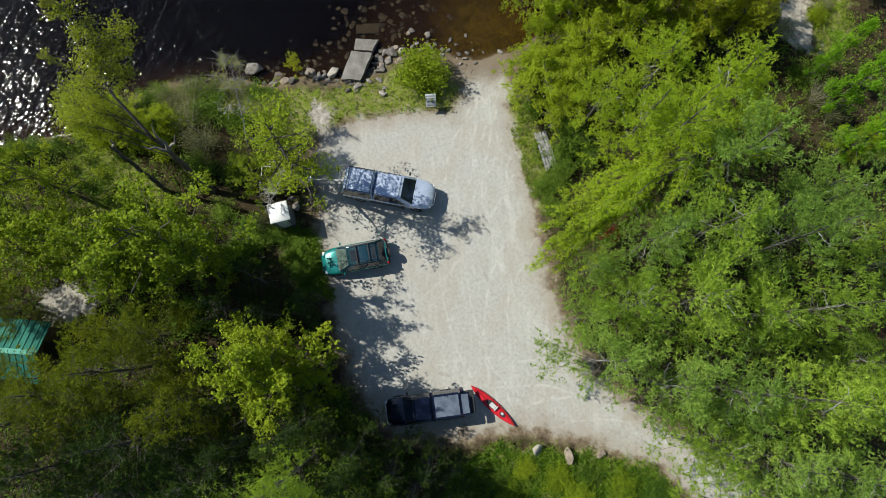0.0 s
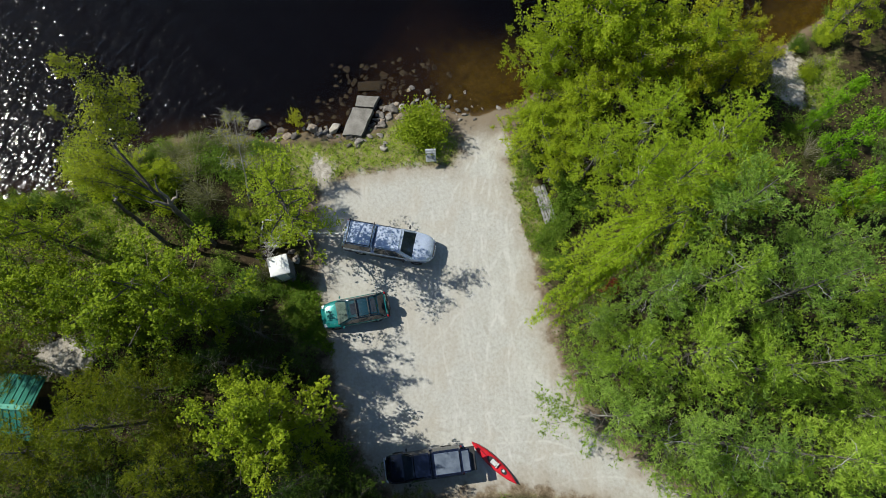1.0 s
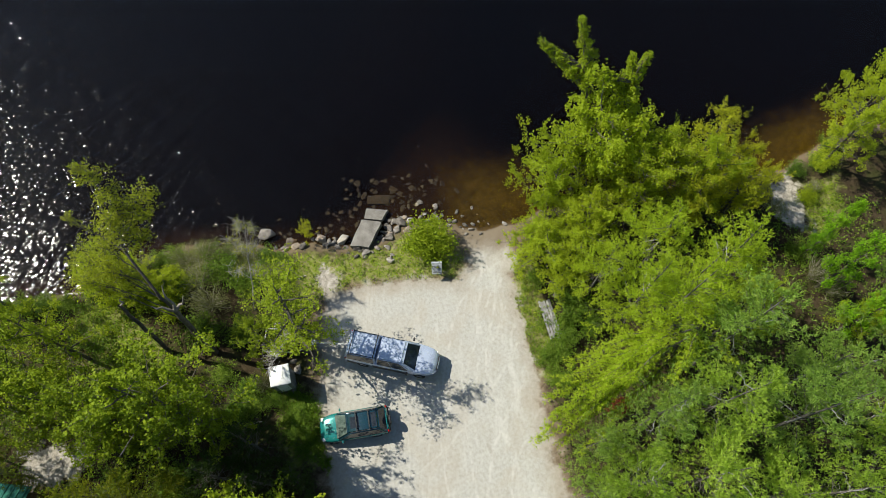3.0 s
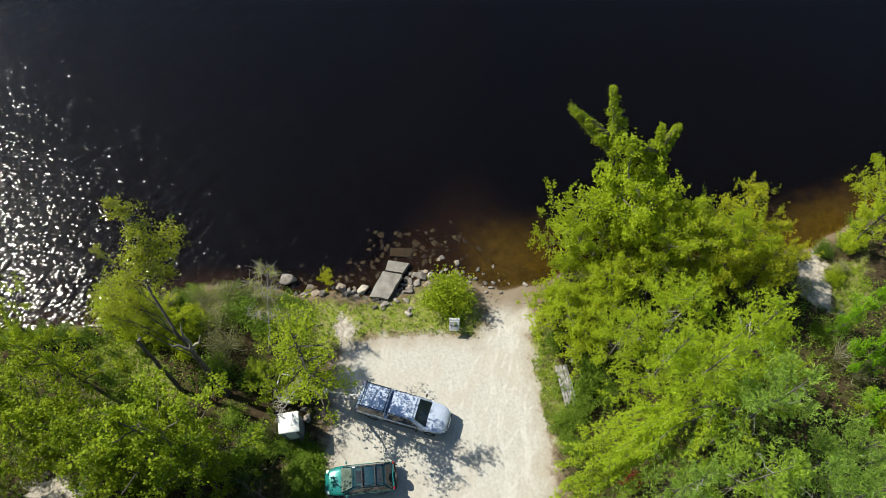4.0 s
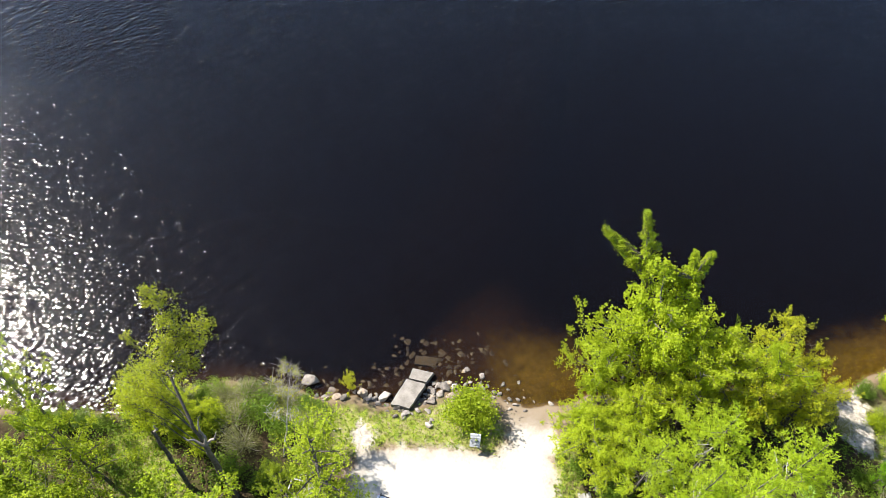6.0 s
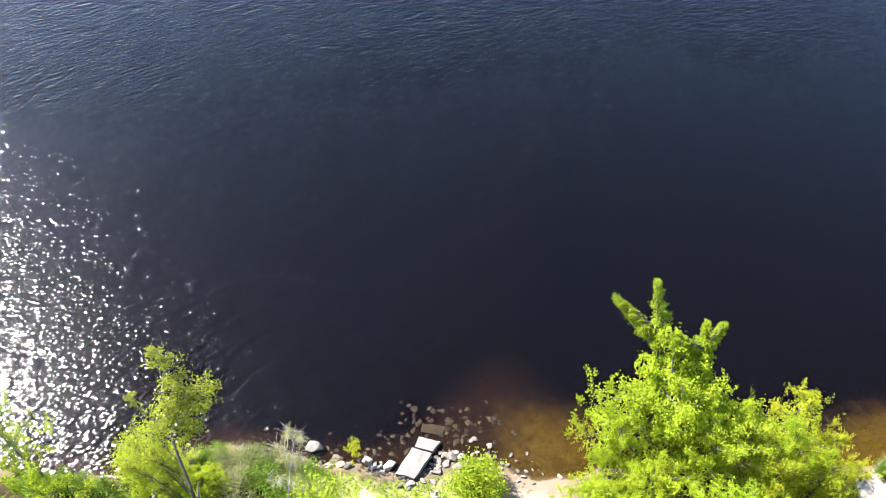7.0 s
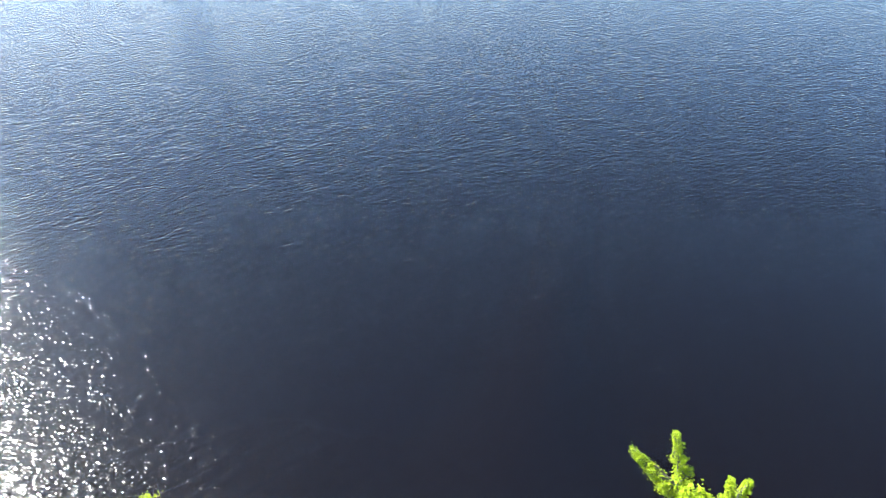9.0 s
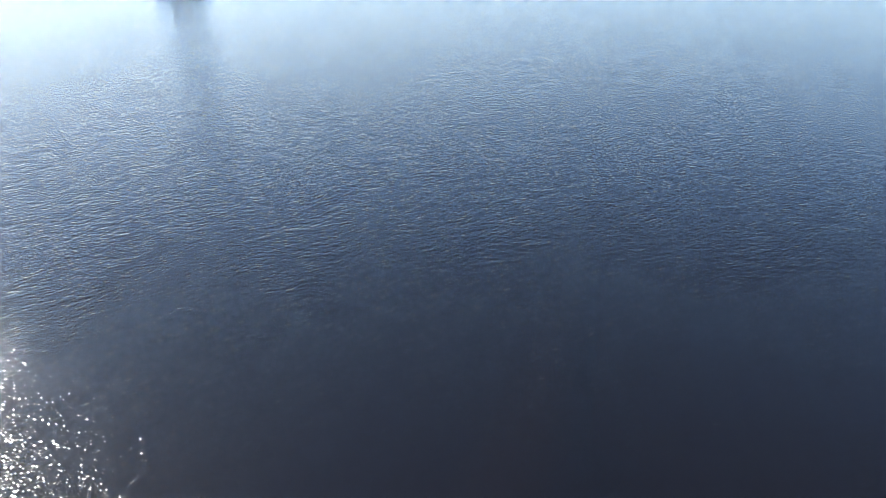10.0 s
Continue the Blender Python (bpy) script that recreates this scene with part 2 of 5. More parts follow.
def grow_broadleaf(seed, h, r, limbs=18, subs=7, per=11, size=0.17, low=0.22, lean=(0, 0), open_=0.30, flat=0.40):
    """Trunk, limbs, branches and leaf sprays of a broadleaf; returns trunk and crown arrays."""
    rng = np.random.default_rng(seed)
    top = np.array([lean[0], lean[1], h * 0.93])
    trunk = bend(rng, np.zeros(3), top, 8, 0.05 * r / 3)
    segs, at = [], []
    stick(segs, trunk, 0.028 * h ** 0.9, 0.02)
    for i in range(limbs):
        k = low + (0.95 - low) * (i + rng.uniform(0, 1)) / limbs
        p = trunk[min(8, int(k * 8))] * (1 - (k * 8) % 1) + trunk[min(8, int(k * 8) + 1)] * ((k * 8) % 1)
        az = i * 2.4 + rng.normal(0, 0.35)
        zz = (k - low) / (0.95 - low)
        reach = r * (0.55 + 0.55 * math.sin(math.pi * min(1, 0.22 + zz * 0.72))) * rng.uniform(0.62, 1.12)
        q = p + np.array([math.cos(az) * reach * (1.05 - 0.45 * zz), math.sin(az) * reach * (1.05 - 0.45 * zz), reach * rng.uniform(0.25, 0.75) * (0.6 + 0.6 * zz) * flat * 2])
        limb = bend(rng, p, q, 5, 0.06)
        stick(segs, limb, 0.009 * h * (1.1 - 0.6 * zz), 0.012)
        for j in range(subs):
            s = limb[rng.integers(1, 6)]
            d = rng.normal(0, 1, 3) * (1, 1, 0.55) + (q - p) / np.linalg.norm(q - p) * 0.9
            e = s + d / np.linalg.norm(d) * reach * rng.uniform(0.2, 0.5)
            tw = bend(rng, s, e, 3, 0.03)
            stick(segs, tw, 0.018, 0.006)
            ts = rng.uniform(0.15, 1.05, (per * 2, 1))
            spots = s + (e - s) * ts + rng.normal(0, open_ * 0.55, (per * 2, 3))
            at.append(spots)
    at = np.concatenate(at)
    at = at[clumps(at, seed, 2.1) > -0.28]
    # each spot is a spray of leaves
    spray = np.repeat(at, 4, 0) + rng.normal(0, 1, (len(at) * 4, 3)) * (0.07, 0.07, 0.13)
    return tubes(segs), leaves(rng, spray, size)


def grow_pine(seed, h, r, low=0.3, dense=1.0, length=0.17, full=0.55):
    rng = np.random.default_rng(seed)
    trunk = bend(rng, np.zeros(3), np.array([rng.normal(0, 0.2), rng.normal(0, 0.2), h]), 8, 0.05)
    segs, at, way = [], [], []
    stick(segs, trunk, 0.013 * h, 0.02)
    z = low * h
    while z < h * 0.985:
        k = (z / h - low) / (1 - low)
        for j in range(rng.integers(3, 6)):
            az = rng.uniform(0, 2 * math.pi)
            reach = max(0.35, r * (1 - k) ** full * rng.uniform(0.5, 1.12))
            p = np.array([np.interp(z, trunk[:, 2], trunk[:, 0]), np.interp(z, trunk[:, 2], trunk[:, 1]), z])
            lift = reach * rng.uniform(-0.05, 0.22) + k * 0.5 * reach
            q = p + (math.cos(az) * reach, math.sin(az) * reach, lift)
            limb = bend(rng, p, q, 5, 0.05)
            stick(segs, limb, 0.01 + 0.0045 * reach, 0.005)
            side = np.array([-math.sin(az), math.cos(az), 0])
            fwd = (q - p) / np.linalg.norm(q - p)
            m = int(reach / 0.13)
            at.append(p + (q - p) * rng.uniform(0.4, 1.0, (m, 1)) + rng.normal(0, 0.06, (m, 3)) + (0, 0, 0.09))
            way.append(np.repeat(unit(fwd + (0, 0, 0.8))[None], m, 0))
            for s in np.arange(0.42 if k < 0.45 else 0.12, 1.02, 0.17 / max(0.5, reach * 0.55)):
                c = np.array([np.interp(min(s, 1.0) * 5, np.arange(6), limb[:, a]) for a in range(3)])
                for sg in (-1, 1):
                    tw = unit(fwd * rng.uniform(0.5, 1.0) + side * sg * rng.uniform(0.4, 1.0) + (0, 0, rng.uniform(0, 0.35)))
                    tl = reach * 0.36 * (1.2 - s * 0.6) * rng.uniform(0.6, 1.25)
                    e = c + tw * tl
                    if rng.uniform() < 0.3:
                        segs.append((c, e, 0.008, 0.003))
                    m = max(3, int(tl / 0.070 * dense))
                    u = rng.uniform(0.12, 1.0, (m, 1))
                    at.append(c + (e - c) * u + rng.normal(0, 0.08, (m, 3)) + (0, 0, 0.05))
                    way.append(np.repeat(tw[None], m, 0))
        z += rng.uniform(0.4, 0.7) * (h / 11)
    dead = []
    for j in range(3):
        az, k = rng.uniform(0, 2 * math.pi), rng.uniform(0.35, 0.9)
        p = np.array([np.interp(k * h, trunk[:, 2], trunk[:, 0]), np.interp(k * h, trunk[:, 2], trunk[:, 1]), k * h])
        reach = r * (1 - k) ** 0.5 * rng.uniform(0.5, 1.0)
        limb = bend(rng, p, p + (math.cos(az) * reach, math.sin(az) * reach, reach * rng.uniform(-0.1, 0.3)), 5, 0.07)
        bare = []
        stick(bare, limb, 0.028, 0.009)
        for m in limb[2:]:
            bare.append((m, m + rng.normal(0, 0.3, 3), 0.011, 0.004))
        dead.append(tubes(bare, 4))
    at, way = np.concatenate(at), np.concatenate(way)
    keep = clumps(at, seed, 2.6) > -0.22
    at, way = at[keep], way[keep]
    return tubes(segs, 4), needles(rng, at + 0.05 * np.sin(at * 9 + seed), way, length * 1.2, 4, 0.023), dead


def grow_shrub(seed, h, r, stems=16, per=46, size=0.11):
    rng = np.random.default_rng(seed)
    segs, at = [], []
    for i in range(stems):
        az, out = i * 2.4 + rng.normal(0, 0.3), r * math.sqrt((i + 0.5) / stems) * rng.uniform(0.75, 1.1)
        q = np.array([math.cos(az) * out, math.sin(az) * out, h * rng.uniform(0.6, 1.05) * (1.05 - 0.45 * (out / r) ** 2)])
        st = bend(rng, np.array([math.cos(az), math.sin(az), 0]) * 0.03, q, 5, 0.05)
        stick(segs, st, 0.025, 0.006)
        k = rng.uniform(0.35, 1.05, (per, 1))
        c = st[0] + (q - st[0]) * k + rng.normal(0, 0.2 * r / 1.2, (per, 3)) * (1, 1, 0.7)
        c[:, 2] = np.maximum(c[:, 2], 0.06)
        at.append(np.repeat(c, 3, 0) + rng.normal(0, 0.08, (per * 3, 3)))
    return tubes(segs, 4), leaves(rng, np.concatenate(at), size)


def grow_limbs(seed, trunk, ends, r0, per=70, size=0.14, bare=0):
    """A tree of known habit: its trunk's line, and limb ends as x, y, z, spread of the leaf spray."""
    rng = np.random.default_rng(seed)
    trunk = np.array(trunk, float)
    segs, at = [], [np.zeros((0, 3))]
    fine = np.concatenate([bend(rng, p, q, 4, 0.04) for p, q in zip(trunk, trunk[1:])])
    stick(segs, fine, r0, r0 * 0.25)
    for x, y, z, spread in ends:
        e = np.array([x, y, z], float)
        below = fine[fine[:, 2] < z - 0.35 * np.hypot(x - fine[:, 0], y - fine[:, 1])]
        below = below if len(below) else fine[:1]
        p = below[np.argmin(((below - e) ** 2).sum(1))]
        limb = bend(rng, p, e, 5, 0.07)
        stick(segs, limb, max(0.02, r0 * 0.3), 0.012)
        for j in range(12):
            s = limb[rng.integers(2, 6)]
            q = e + unit(rng.normal(0, 1, 3)) * spread * rng.uniform(0.5, 1.1) * (1, 1, 0.8) + (0, 0, 0.15 * spread)
            tw = bend(rng, s, q, 3, 0.04)
            stick(segs, tw, 0.016, 0.005)
            if bare:
                for k in range(bare):
                    m = tw[rng.integers(1, 4)]
                    segs.append((m, m + rng.normal(0, 0.25, 3) + (0, 0, 0.15), 0.011, 0.004))
            n = int(per * spread)
            c = s + (q - s) * rng.uniform(0.3, 1.05, (n, 1)) + rng.normal(0, 0.16 * max(0.5, spread), (n, 3))
            at.append(c)
    return tubes(segs), leaves(rng, np.concatenate(at), size)


FORMS = {}


def form(key, grown, bark, foliage, h, r):
    (tv, tf), (lv, lf) = grown[:2]
    dead = [mesh_np("dead_limb", *d, BARK_GREY) for d in (grown[2] if len(grown) > 2 else [])]
    FORMS[key] = (mesh_np("trunk", tv, tf, bark), mesh_np("crown", lv, lf, foliage), dead, h, r)


def plant(key, x, y, z, h, r, turn, name, label, category, group=""):
    """One tree or bush of a grown form, at its true height and spread."""
    trunk, crown, dead, h0, r0 = FORMS[key]
    ob = thing(name, pose(x, y, z, 0, 0, turn), label, category, group)
    for n, me in [("trunk", trunk), ("crown", crown)] + [("dead_limb", d) for d in dead]:
        o = new(n, me)
        o.parent = ob
        o.scale = (r / r0, r / r0, h / h0)
    return ob


# ---- the ground: one sheet from the forest through the lot and the shore down to the lake bed ----
WATER_Z = -0.45
SHORE = [(-2500, 6), (-60, 8), (-31.22, 13.16), (-29.02, 13.32), (-26.82, 13.62), (-24.27, 14.09), (-23.03, 14.97), (-21.26, 16.26), (-18.53, 17.51),
         (-15.17, 17.71), (-11.78, 17.51), (-9.16, 17.82), (-6.91, 17.9), (-4.85, 18.22), (-3.17, 19.69), (-0.91, 19.81), (0.6, 19.25),
         (2.49, 19.33), (4.19, 19.57), (5.53, 20.21), (5.88, 20.59), (11.72, 22.43), (17.61, 23.19), (21.56, 23.92),
         (24.06, 24.68), (26.61, 26.6), (30.1, 28.45), (70, 32), (2500, 40)]
LOT = [(-7.79, 14.17), (-6.04, 14.86), (-3.47, 15.32), (-1.44, 15.55), (0.59, 15.47), (1.26, 16.55), (0.89, 18.3), (0.6, 19.68), (3.97, 20.08), (4.39, 17.72), (4.28, 15.39),
       (4.9, 12.73), (5.66, 10.11), (5.96, 7.17), (6.77, 3.57), (7.94, 0.76), (9.27, -1.32), (11.96, -3.7), (14.65, -5.21), (17.63, -7.04), (20.81, -10.3), (18.32, -12.22),
       (14.66, -8.35), (13.2, -6.77), (10.5, -5.88), (7.44, -4.98), (4.69, -4.44), (2.27, -4.88), (-2.89, -5.04), (-5, -2.68), (-6.29, 0.76), (-7.07, 3.93), (-7.73, 6.44), (-7.89, 9.73), (-8.18, 12.16)]
SAND = [[(-8.8, 14.82), (-8.58, 15.97), (-7.54, 16.09), (-7.15, 15.2), (-7.86, 14.05)],
        [(22.2, 22.47), (24.14, 24.09), (24.7, 21.67), (24.75, 19.88), (23.78, 19.48), (22.57, 20.79)],
        [(-25.67, 3.57), (-23.96, 4.28), (-21.43, 3.75), (-21.49, 2.16), (-24.45, 1.63)]]
SHOALS = [[(-0.51, 19.39), (3, 18.86), (6.56, 20.74), (6.34, 25.43), (3.56, 25.35), (1.2, 24.9), (-0.24, 24.17), (-0.1, 21.97)],
          [(18.82, 21.41), (19.58, 25.46), (22.78, 29.17), (30.36, 31.13), (31.01, 26.47), (24.16, 22.1)]]
TURF = [[(2.61, -5.65), (7.41, -6.01), (12.51, -6.91), (14.61, -9.33), (12.26, -12.53), (1.54, -12.53), (0.2, -8.02)],
        [(-9.14, 7.9), (-8.04, 7.17), (-7.46, 5.36), (-6.88, 3.57), (-8.65, 3.57), (-9.95, 5.36), (-10.19, 7.17)],
        [(-24.31, 13.1), (-21.4, 13.29), (-18.66, 10.48), (-16.34, 7.9), (-19.17, 7.17), (-23.74, 10.48)],
        [(-11.27, 16.74), (-8.31, 16.94), (-4.6, 17.33), (-3.13, 18.5), (0.22, 18.89), (1.15, 16.55), (0.41, 15.55), (-3.1, 15.39), (-6.04, 14.93), (-7.87, 14.32), (-9.68, 13.48)],
        [(4.5, 17.72), (5.41, 16.55), (6.09, 13.48), (6.93, 10.48), (6.53, 8.63), (5.3, 10.48), (4.55, 13.86)],
        [(-21.53, 15.2), (-18.32, 17.02), (-14.63, 17.25), (-11.28, 17.02), (-11.22, 15.39), (-14.91, 15.39), (-19.26, 14.24)],
        [(24.39, 22.47), (27.14, 23.69), (26.89, 20.87), (25.6, 18.89), (24.54, 19.68)]]


def to_segments(x, y, line, closed):
    """Distance to a line of points, and whether inside it when closed."""
    best = np.full(x.shape, 1e9)
    inside = np.zeros(x.shape, bool)
    pts = list(line) + ([line[0]] if closed else [])
    for (ax, ay), (bx, by) in zip(pts, pts[1:]):
        dx, dy = bx - ax, by - ay
        k = np.clip(((x - ax) * dx + (y - ay) * dy) / (dx * dx + dy * dy), 0, 1)
        best = np.minimum(best, np.hypot(x - ax - k * dx, y - ay - k * dy))
        if dy:
            inside ^= ((ay > y) != (by > y)) & (x < dx * (y - ay) / dy + ax)
    return best, inside


def offshore(x, y):
    """Metres out from the shoreline; negative on land."""
    d, lake = to_segments(x, y, SHORE + [(2500, 4000), (-2500, 4000)], True)
    d, _ = to_segments(x, y, SHORE, False)
    return np.where(lake, d, -d)


def wander(x, y, s, seed):
    return (np.sin(x * s + seed) * np.cos(y * s * 1.13 + seed * 2.1) + 0.5 * np.sin(x * s * 2.3 - y * s * 1.7 + seed * 3.3) + 0.3 * np.cos(x * s * 4.1 + y * s * 4.7 + seed)) / 1.8


def ground_height(x, y):
    d = offshore(x, y) + 0.25 * wander(x, y, 1.6, 4)
    reach = 1.0 + 2.2 * np.exp(-(((x - 2.5) / 3.0) ** 2))
    land = WATER_Z + np.clip(-d / reach, 0, 1) ** 0.8 * 0.45
    shelf = np.exp(-(((x + 0.6) / 6.0) ** 2))
    far = d * (1 - 0.55 * shelf)
    steep = 0.12 + 0.14 * (1 - np.exp(-(((x - 1.0) / 9.0) ** 4))) * np.clip((12 - x) / 6, 0, 1)
    bed = WATER_Z - np.where(far < 4, far * steep, 4 * steep + (far - 4) * 0.22)
    z = np.where(d < 0, land, np.maximum(bed, -4.5 + 0.2 * wander(x, y, 0.3, 2)))
    lot, inside = to_segments(x, y, LOT, True)
    away = np.where(inside, 0, np.clip(lot / 2, 0, 1)) * np.clip(-d / 3, 0, 1)
    return z + away * (0.09 * wander(x, y, 0.9, 1) + 0.05) + 0.012 * wander(x, y, 2.2, 7)


def axis(lo, hi, step, far):
    k = np.array([3.0, 8, 18, 40, 90, 200, 450, 1000, far])
    return np.concatenate([(lo - k)[::-1], np.arange(lo, hi + step / 2, step), hi + k])


gx, gy = axis(-34, 40, 0.25, 2450), axis(-14, 36, 0.25, 2450)
X, Y = np.meshgrid(gx, gy)
nx, ny = len(gx), len(gy)
Z = ground_height(X, Y)
i = (np.arange(ny - 1)[:, None] * nx + np.arange(nx - 1)[None]).ravel()


def signed(lines):
    best = np.full(X.shape, 9.0)
    for line in lines:
        d, inside = to_segments(X, Y, line, True)
        best = np.minimum(best, np.where(inside, -d, d))
    return best


# the soil: gravel on the lot, sand patches, turf, forest litter, and the lake bed below the water
n = Nodes("soil")
wob = n.math("MULTIPLY", n.math("SUBTRACT", n.noise(1.1, 5, 0.65, n.place((1, 1, 1), 31)), 0.5), 2.6)
f_lot = n.span(n.math("ADD", n.attribute("lot"), wob), 0.35, -0.35)
f_sand = n.span(n.math("ADD", n.attribute("sand"), n.math("MULTIPLY", wob, 1.3)), 0.25, -0.25)
f_turf = n.span(n.math("ADD", n.attribute("turf"), n.math("MULTIPLY", wob, 1.5)), 0.7, -0.7)
skew = n.place((1, 1, 1), 37)
fine, mid, big = n.noise(26, 4, 0.75, skew, 0.6), n.noise(2.6, 6, 0.68, skew, 0.8), n.noise(0.4, 3, 0.5, n.place((1, 1, 1), 63), 0.5)
grit = n.ramp(n.math("ADD", n.math("MULTIPLY", n.noise(45, 3, 0.7, n.place((1, 1, 1), 23)), 0.4), n.math("MULTIPLY", n.noise(5, 5, 0.65, n.place((1, 1, 1), 71), 0.15), 0.6)), [(0.34, (0.30, 0.292, 0.26)), (0.5, (0.388, 0.384, 0.352)), (0.66, (0.465, 0.462, 0.43))])
gravel = n.mix(n.math("MULTIPLY", n.span(big, 0.42, 0.68), 0.4), grit, (0.35, 0.312, 0.252))
gravel = n.mix(n.math("MULTIPLY", n.span(n.noise(0.9, 5, 0.6, n.place((2.2, 0.35, 1), 5), 0.3), 0.5, 0.72), 0.4), gravel, (0.51, 0.505, 0.472))


def track(cx, cy, r, width, gap=1.5):
    """A pair of faint wheel lines along a wide turn about a centre."""
    n_ = n.add("VectorMath")
    n_.operation = "DISTANCE"
    n.put(n_.inputs[0], n.place())
    n_.inputs[1].default_value = (cx, cy, 0)
    d = n.math("ADD", n.math("SUBTRACT", n_.outputs["Value"], r), n.math("MULTIPLY", n.math("SUBTRACT", track_wob, 0.5), 1.1))
    return n.span(n.math("ABSOLUTE", n.math("SUBTRACT", n.math("ABSOLUTE", d), gap / 2)), width, width * 0.25)


track_wob = n.noise(0.35, 2, 0.5, n.place((1, 1, 1), 17))
lines = [track(16, 10.5, 12.6, 0.16), track(-9, -14, 14.8, 0.13), track(9.5, -13.5, 10.2, 0.12), track(15.5, 1, 12.2, 0.12), track(-16, 20, 21.5, 0.12), track(24, 14, 21.2, 0.15), track(3, -24, 22.8, 0.1), track(20, 7, 19.5, 0.11)]
pale = lines[0]
for v in lines[1:]:
    pale = n.math("MAXIMUM", pale, v)
worn = n.span(n.noise(1.3, 4, 0.65, n.place((1, 1, 1), 29), 0.4), 0.38, 0.66)
gravel = n.mix(n.math("MULTIPLY", n.math("MULTIPLY", pale, worn), 0.3), gravel, (0.60, 0.588, 0.556))
dark_line = n.math("MULTIPLY", n.math("MAXIMUM", track(14.5, 8, 11.4, 0.2), track(-4, -19, 17.5, 0.18)), n.span(n.noise(1.0, 4, 0.6, n.place((1, 1, 1), 83)), 0.45, 0.7))
gravel = n.mix(n.math("MULTIPLY", dark_line, 0.45), gravel, (0.29, 0.27, 0.23))
edge = n.span(n.math("ADD", n.attribute("lot"), n.math("MULTIPLY", wob, 0.8)), -1.5, -0.1)
gravel = n.mix(n.math("MULTIPLY", edge, 0.42), gravel, (0.24, 0.19, 0.13))
litter = n.ramp(n.math("ADD", n.math("MULTIPLY", fine, 0.5), n.math("MULTIPLY", mid, 0.5)), [(0.32, (0.012, 0.009, 0.006)), (0.5, (0.042, 0.032, 0.019)), (0.68, (0.10, 0.078, 0.047))])
litter = n.mix(n.math("MULTIPLY", n.span(n.noise(0.8, 5, 0.6, skew), 0.45, 0.62), n.math("MULTIPLY", fine, 1.2)), litter, (0.045, 0.055, 0.016))
dirt = n.ramp(n.math("ADD", n.math("MULTIPLY", fine, 0.5), n.math("MULTIPLY", mid, 0.5)), [(0.34, (0.07, 0.05, 0.032)), (0.5, (0.17, 0.13, 0.088)), (0.66, (0.30, 0.25, 0.185))])
litter = n.mix(n.span(n.math("ADD", n.attribute("lot"), wob), 1.2, 0.1), litter, dirt)
turf = n.ramp(n.math("ADD", n.math("MULTIPLY", fine, 0.4), n.math("MULTIPLY", mid, 0.6)), [(0.34, (0.08, 0.13, 0.014)), (0.48, (0.18, 0.225, 0.035)), (0.57, (0.25, 0.22, 0.12)), (0.68, (0.37, 0.325, 0.25))])
ground_c = n.mix(f_turf, litter, turf)
ground_c = n.mix(f_sand, ground_c, n.ramp(mid, [(0.34, (0.18, 0.16, 0.13)), (0.5, (0.32, 0.295, 0.25)), (0.66, (0.46, 0.43, 0.38))]))
ground_c = n.mix(f_lot, ground_c, gravel)
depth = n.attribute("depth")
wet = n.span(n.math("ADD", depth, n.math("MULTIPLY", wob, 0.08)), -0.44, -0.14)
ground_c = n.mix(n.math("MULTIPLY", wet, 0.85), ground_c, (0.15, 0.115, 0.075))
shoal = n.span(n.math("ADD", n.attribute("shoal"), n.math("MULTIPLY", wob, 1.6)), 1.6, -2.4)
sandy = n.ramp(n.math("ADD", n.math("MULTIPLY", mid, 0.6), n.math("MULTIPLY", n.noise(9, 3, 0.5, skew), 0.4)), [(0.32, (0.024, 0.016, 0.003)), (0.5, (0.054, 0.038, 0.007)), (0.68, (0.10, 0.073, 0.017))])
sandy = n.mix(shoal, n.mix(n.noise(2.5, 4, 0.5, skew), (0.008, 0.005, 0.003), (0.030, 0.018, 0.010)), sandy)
# Bed darkens with depth: light lost in brown water is put into its colour.
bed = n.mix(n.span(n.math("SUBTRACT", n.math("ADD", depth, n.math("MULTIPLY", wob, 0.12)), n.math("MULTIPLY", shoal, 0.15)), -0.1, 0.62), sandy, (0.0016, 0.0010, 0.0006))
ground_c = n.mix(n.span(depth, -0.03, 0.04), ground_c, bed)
relief = n.math("ADD", n.math("MULTIPLY", fine, 0.35), mid)
SOIL = n.done(ground_c, 0.95, normal=n.bump(relief, 0.35, 0.03), spec=0.0)

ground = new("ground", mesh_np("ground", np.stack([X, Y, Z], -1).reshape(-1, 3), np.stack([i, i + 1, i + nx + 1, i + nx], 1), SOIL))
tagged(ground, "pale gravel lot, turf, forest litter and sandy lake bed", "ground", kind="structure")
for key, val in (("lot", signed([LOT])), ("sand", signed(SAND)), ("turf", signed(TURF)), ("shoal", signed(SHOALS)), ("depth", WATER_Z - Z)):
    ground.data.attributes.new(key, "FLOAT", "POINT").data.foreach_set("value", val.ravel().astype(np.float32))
ground.data.polygons.foreach_set("use_smooth", [True] * len(ground.data.polygons))

# the lake: a clear brown sheet with wind ripples
n = Nodes("lake water")
ripple = n.noise(1.0, 1.5, 0.4, n.turned(44, (1.05, 0.42)), 0.6)
chop = n.noise(1.0, 0.5, 0.4, n.turned(27, (0.34, 0.22)), 0.5)
slow = n.noise(1.0, 1.0, 0.4, n.turned(60, (3.2, 1.3)), 0.3)
hgt = n.math("ADD", n.math("ADD", n.math("MULTIPLY", ripple, 0.106), n.math("MULTIPLY", chop, 0.040)), n.math("MULTIPLY", slow, 0.06))
wave = n.bump(hgt, 1.0, 1.0)
gl = n.add("BsdfGlossy")
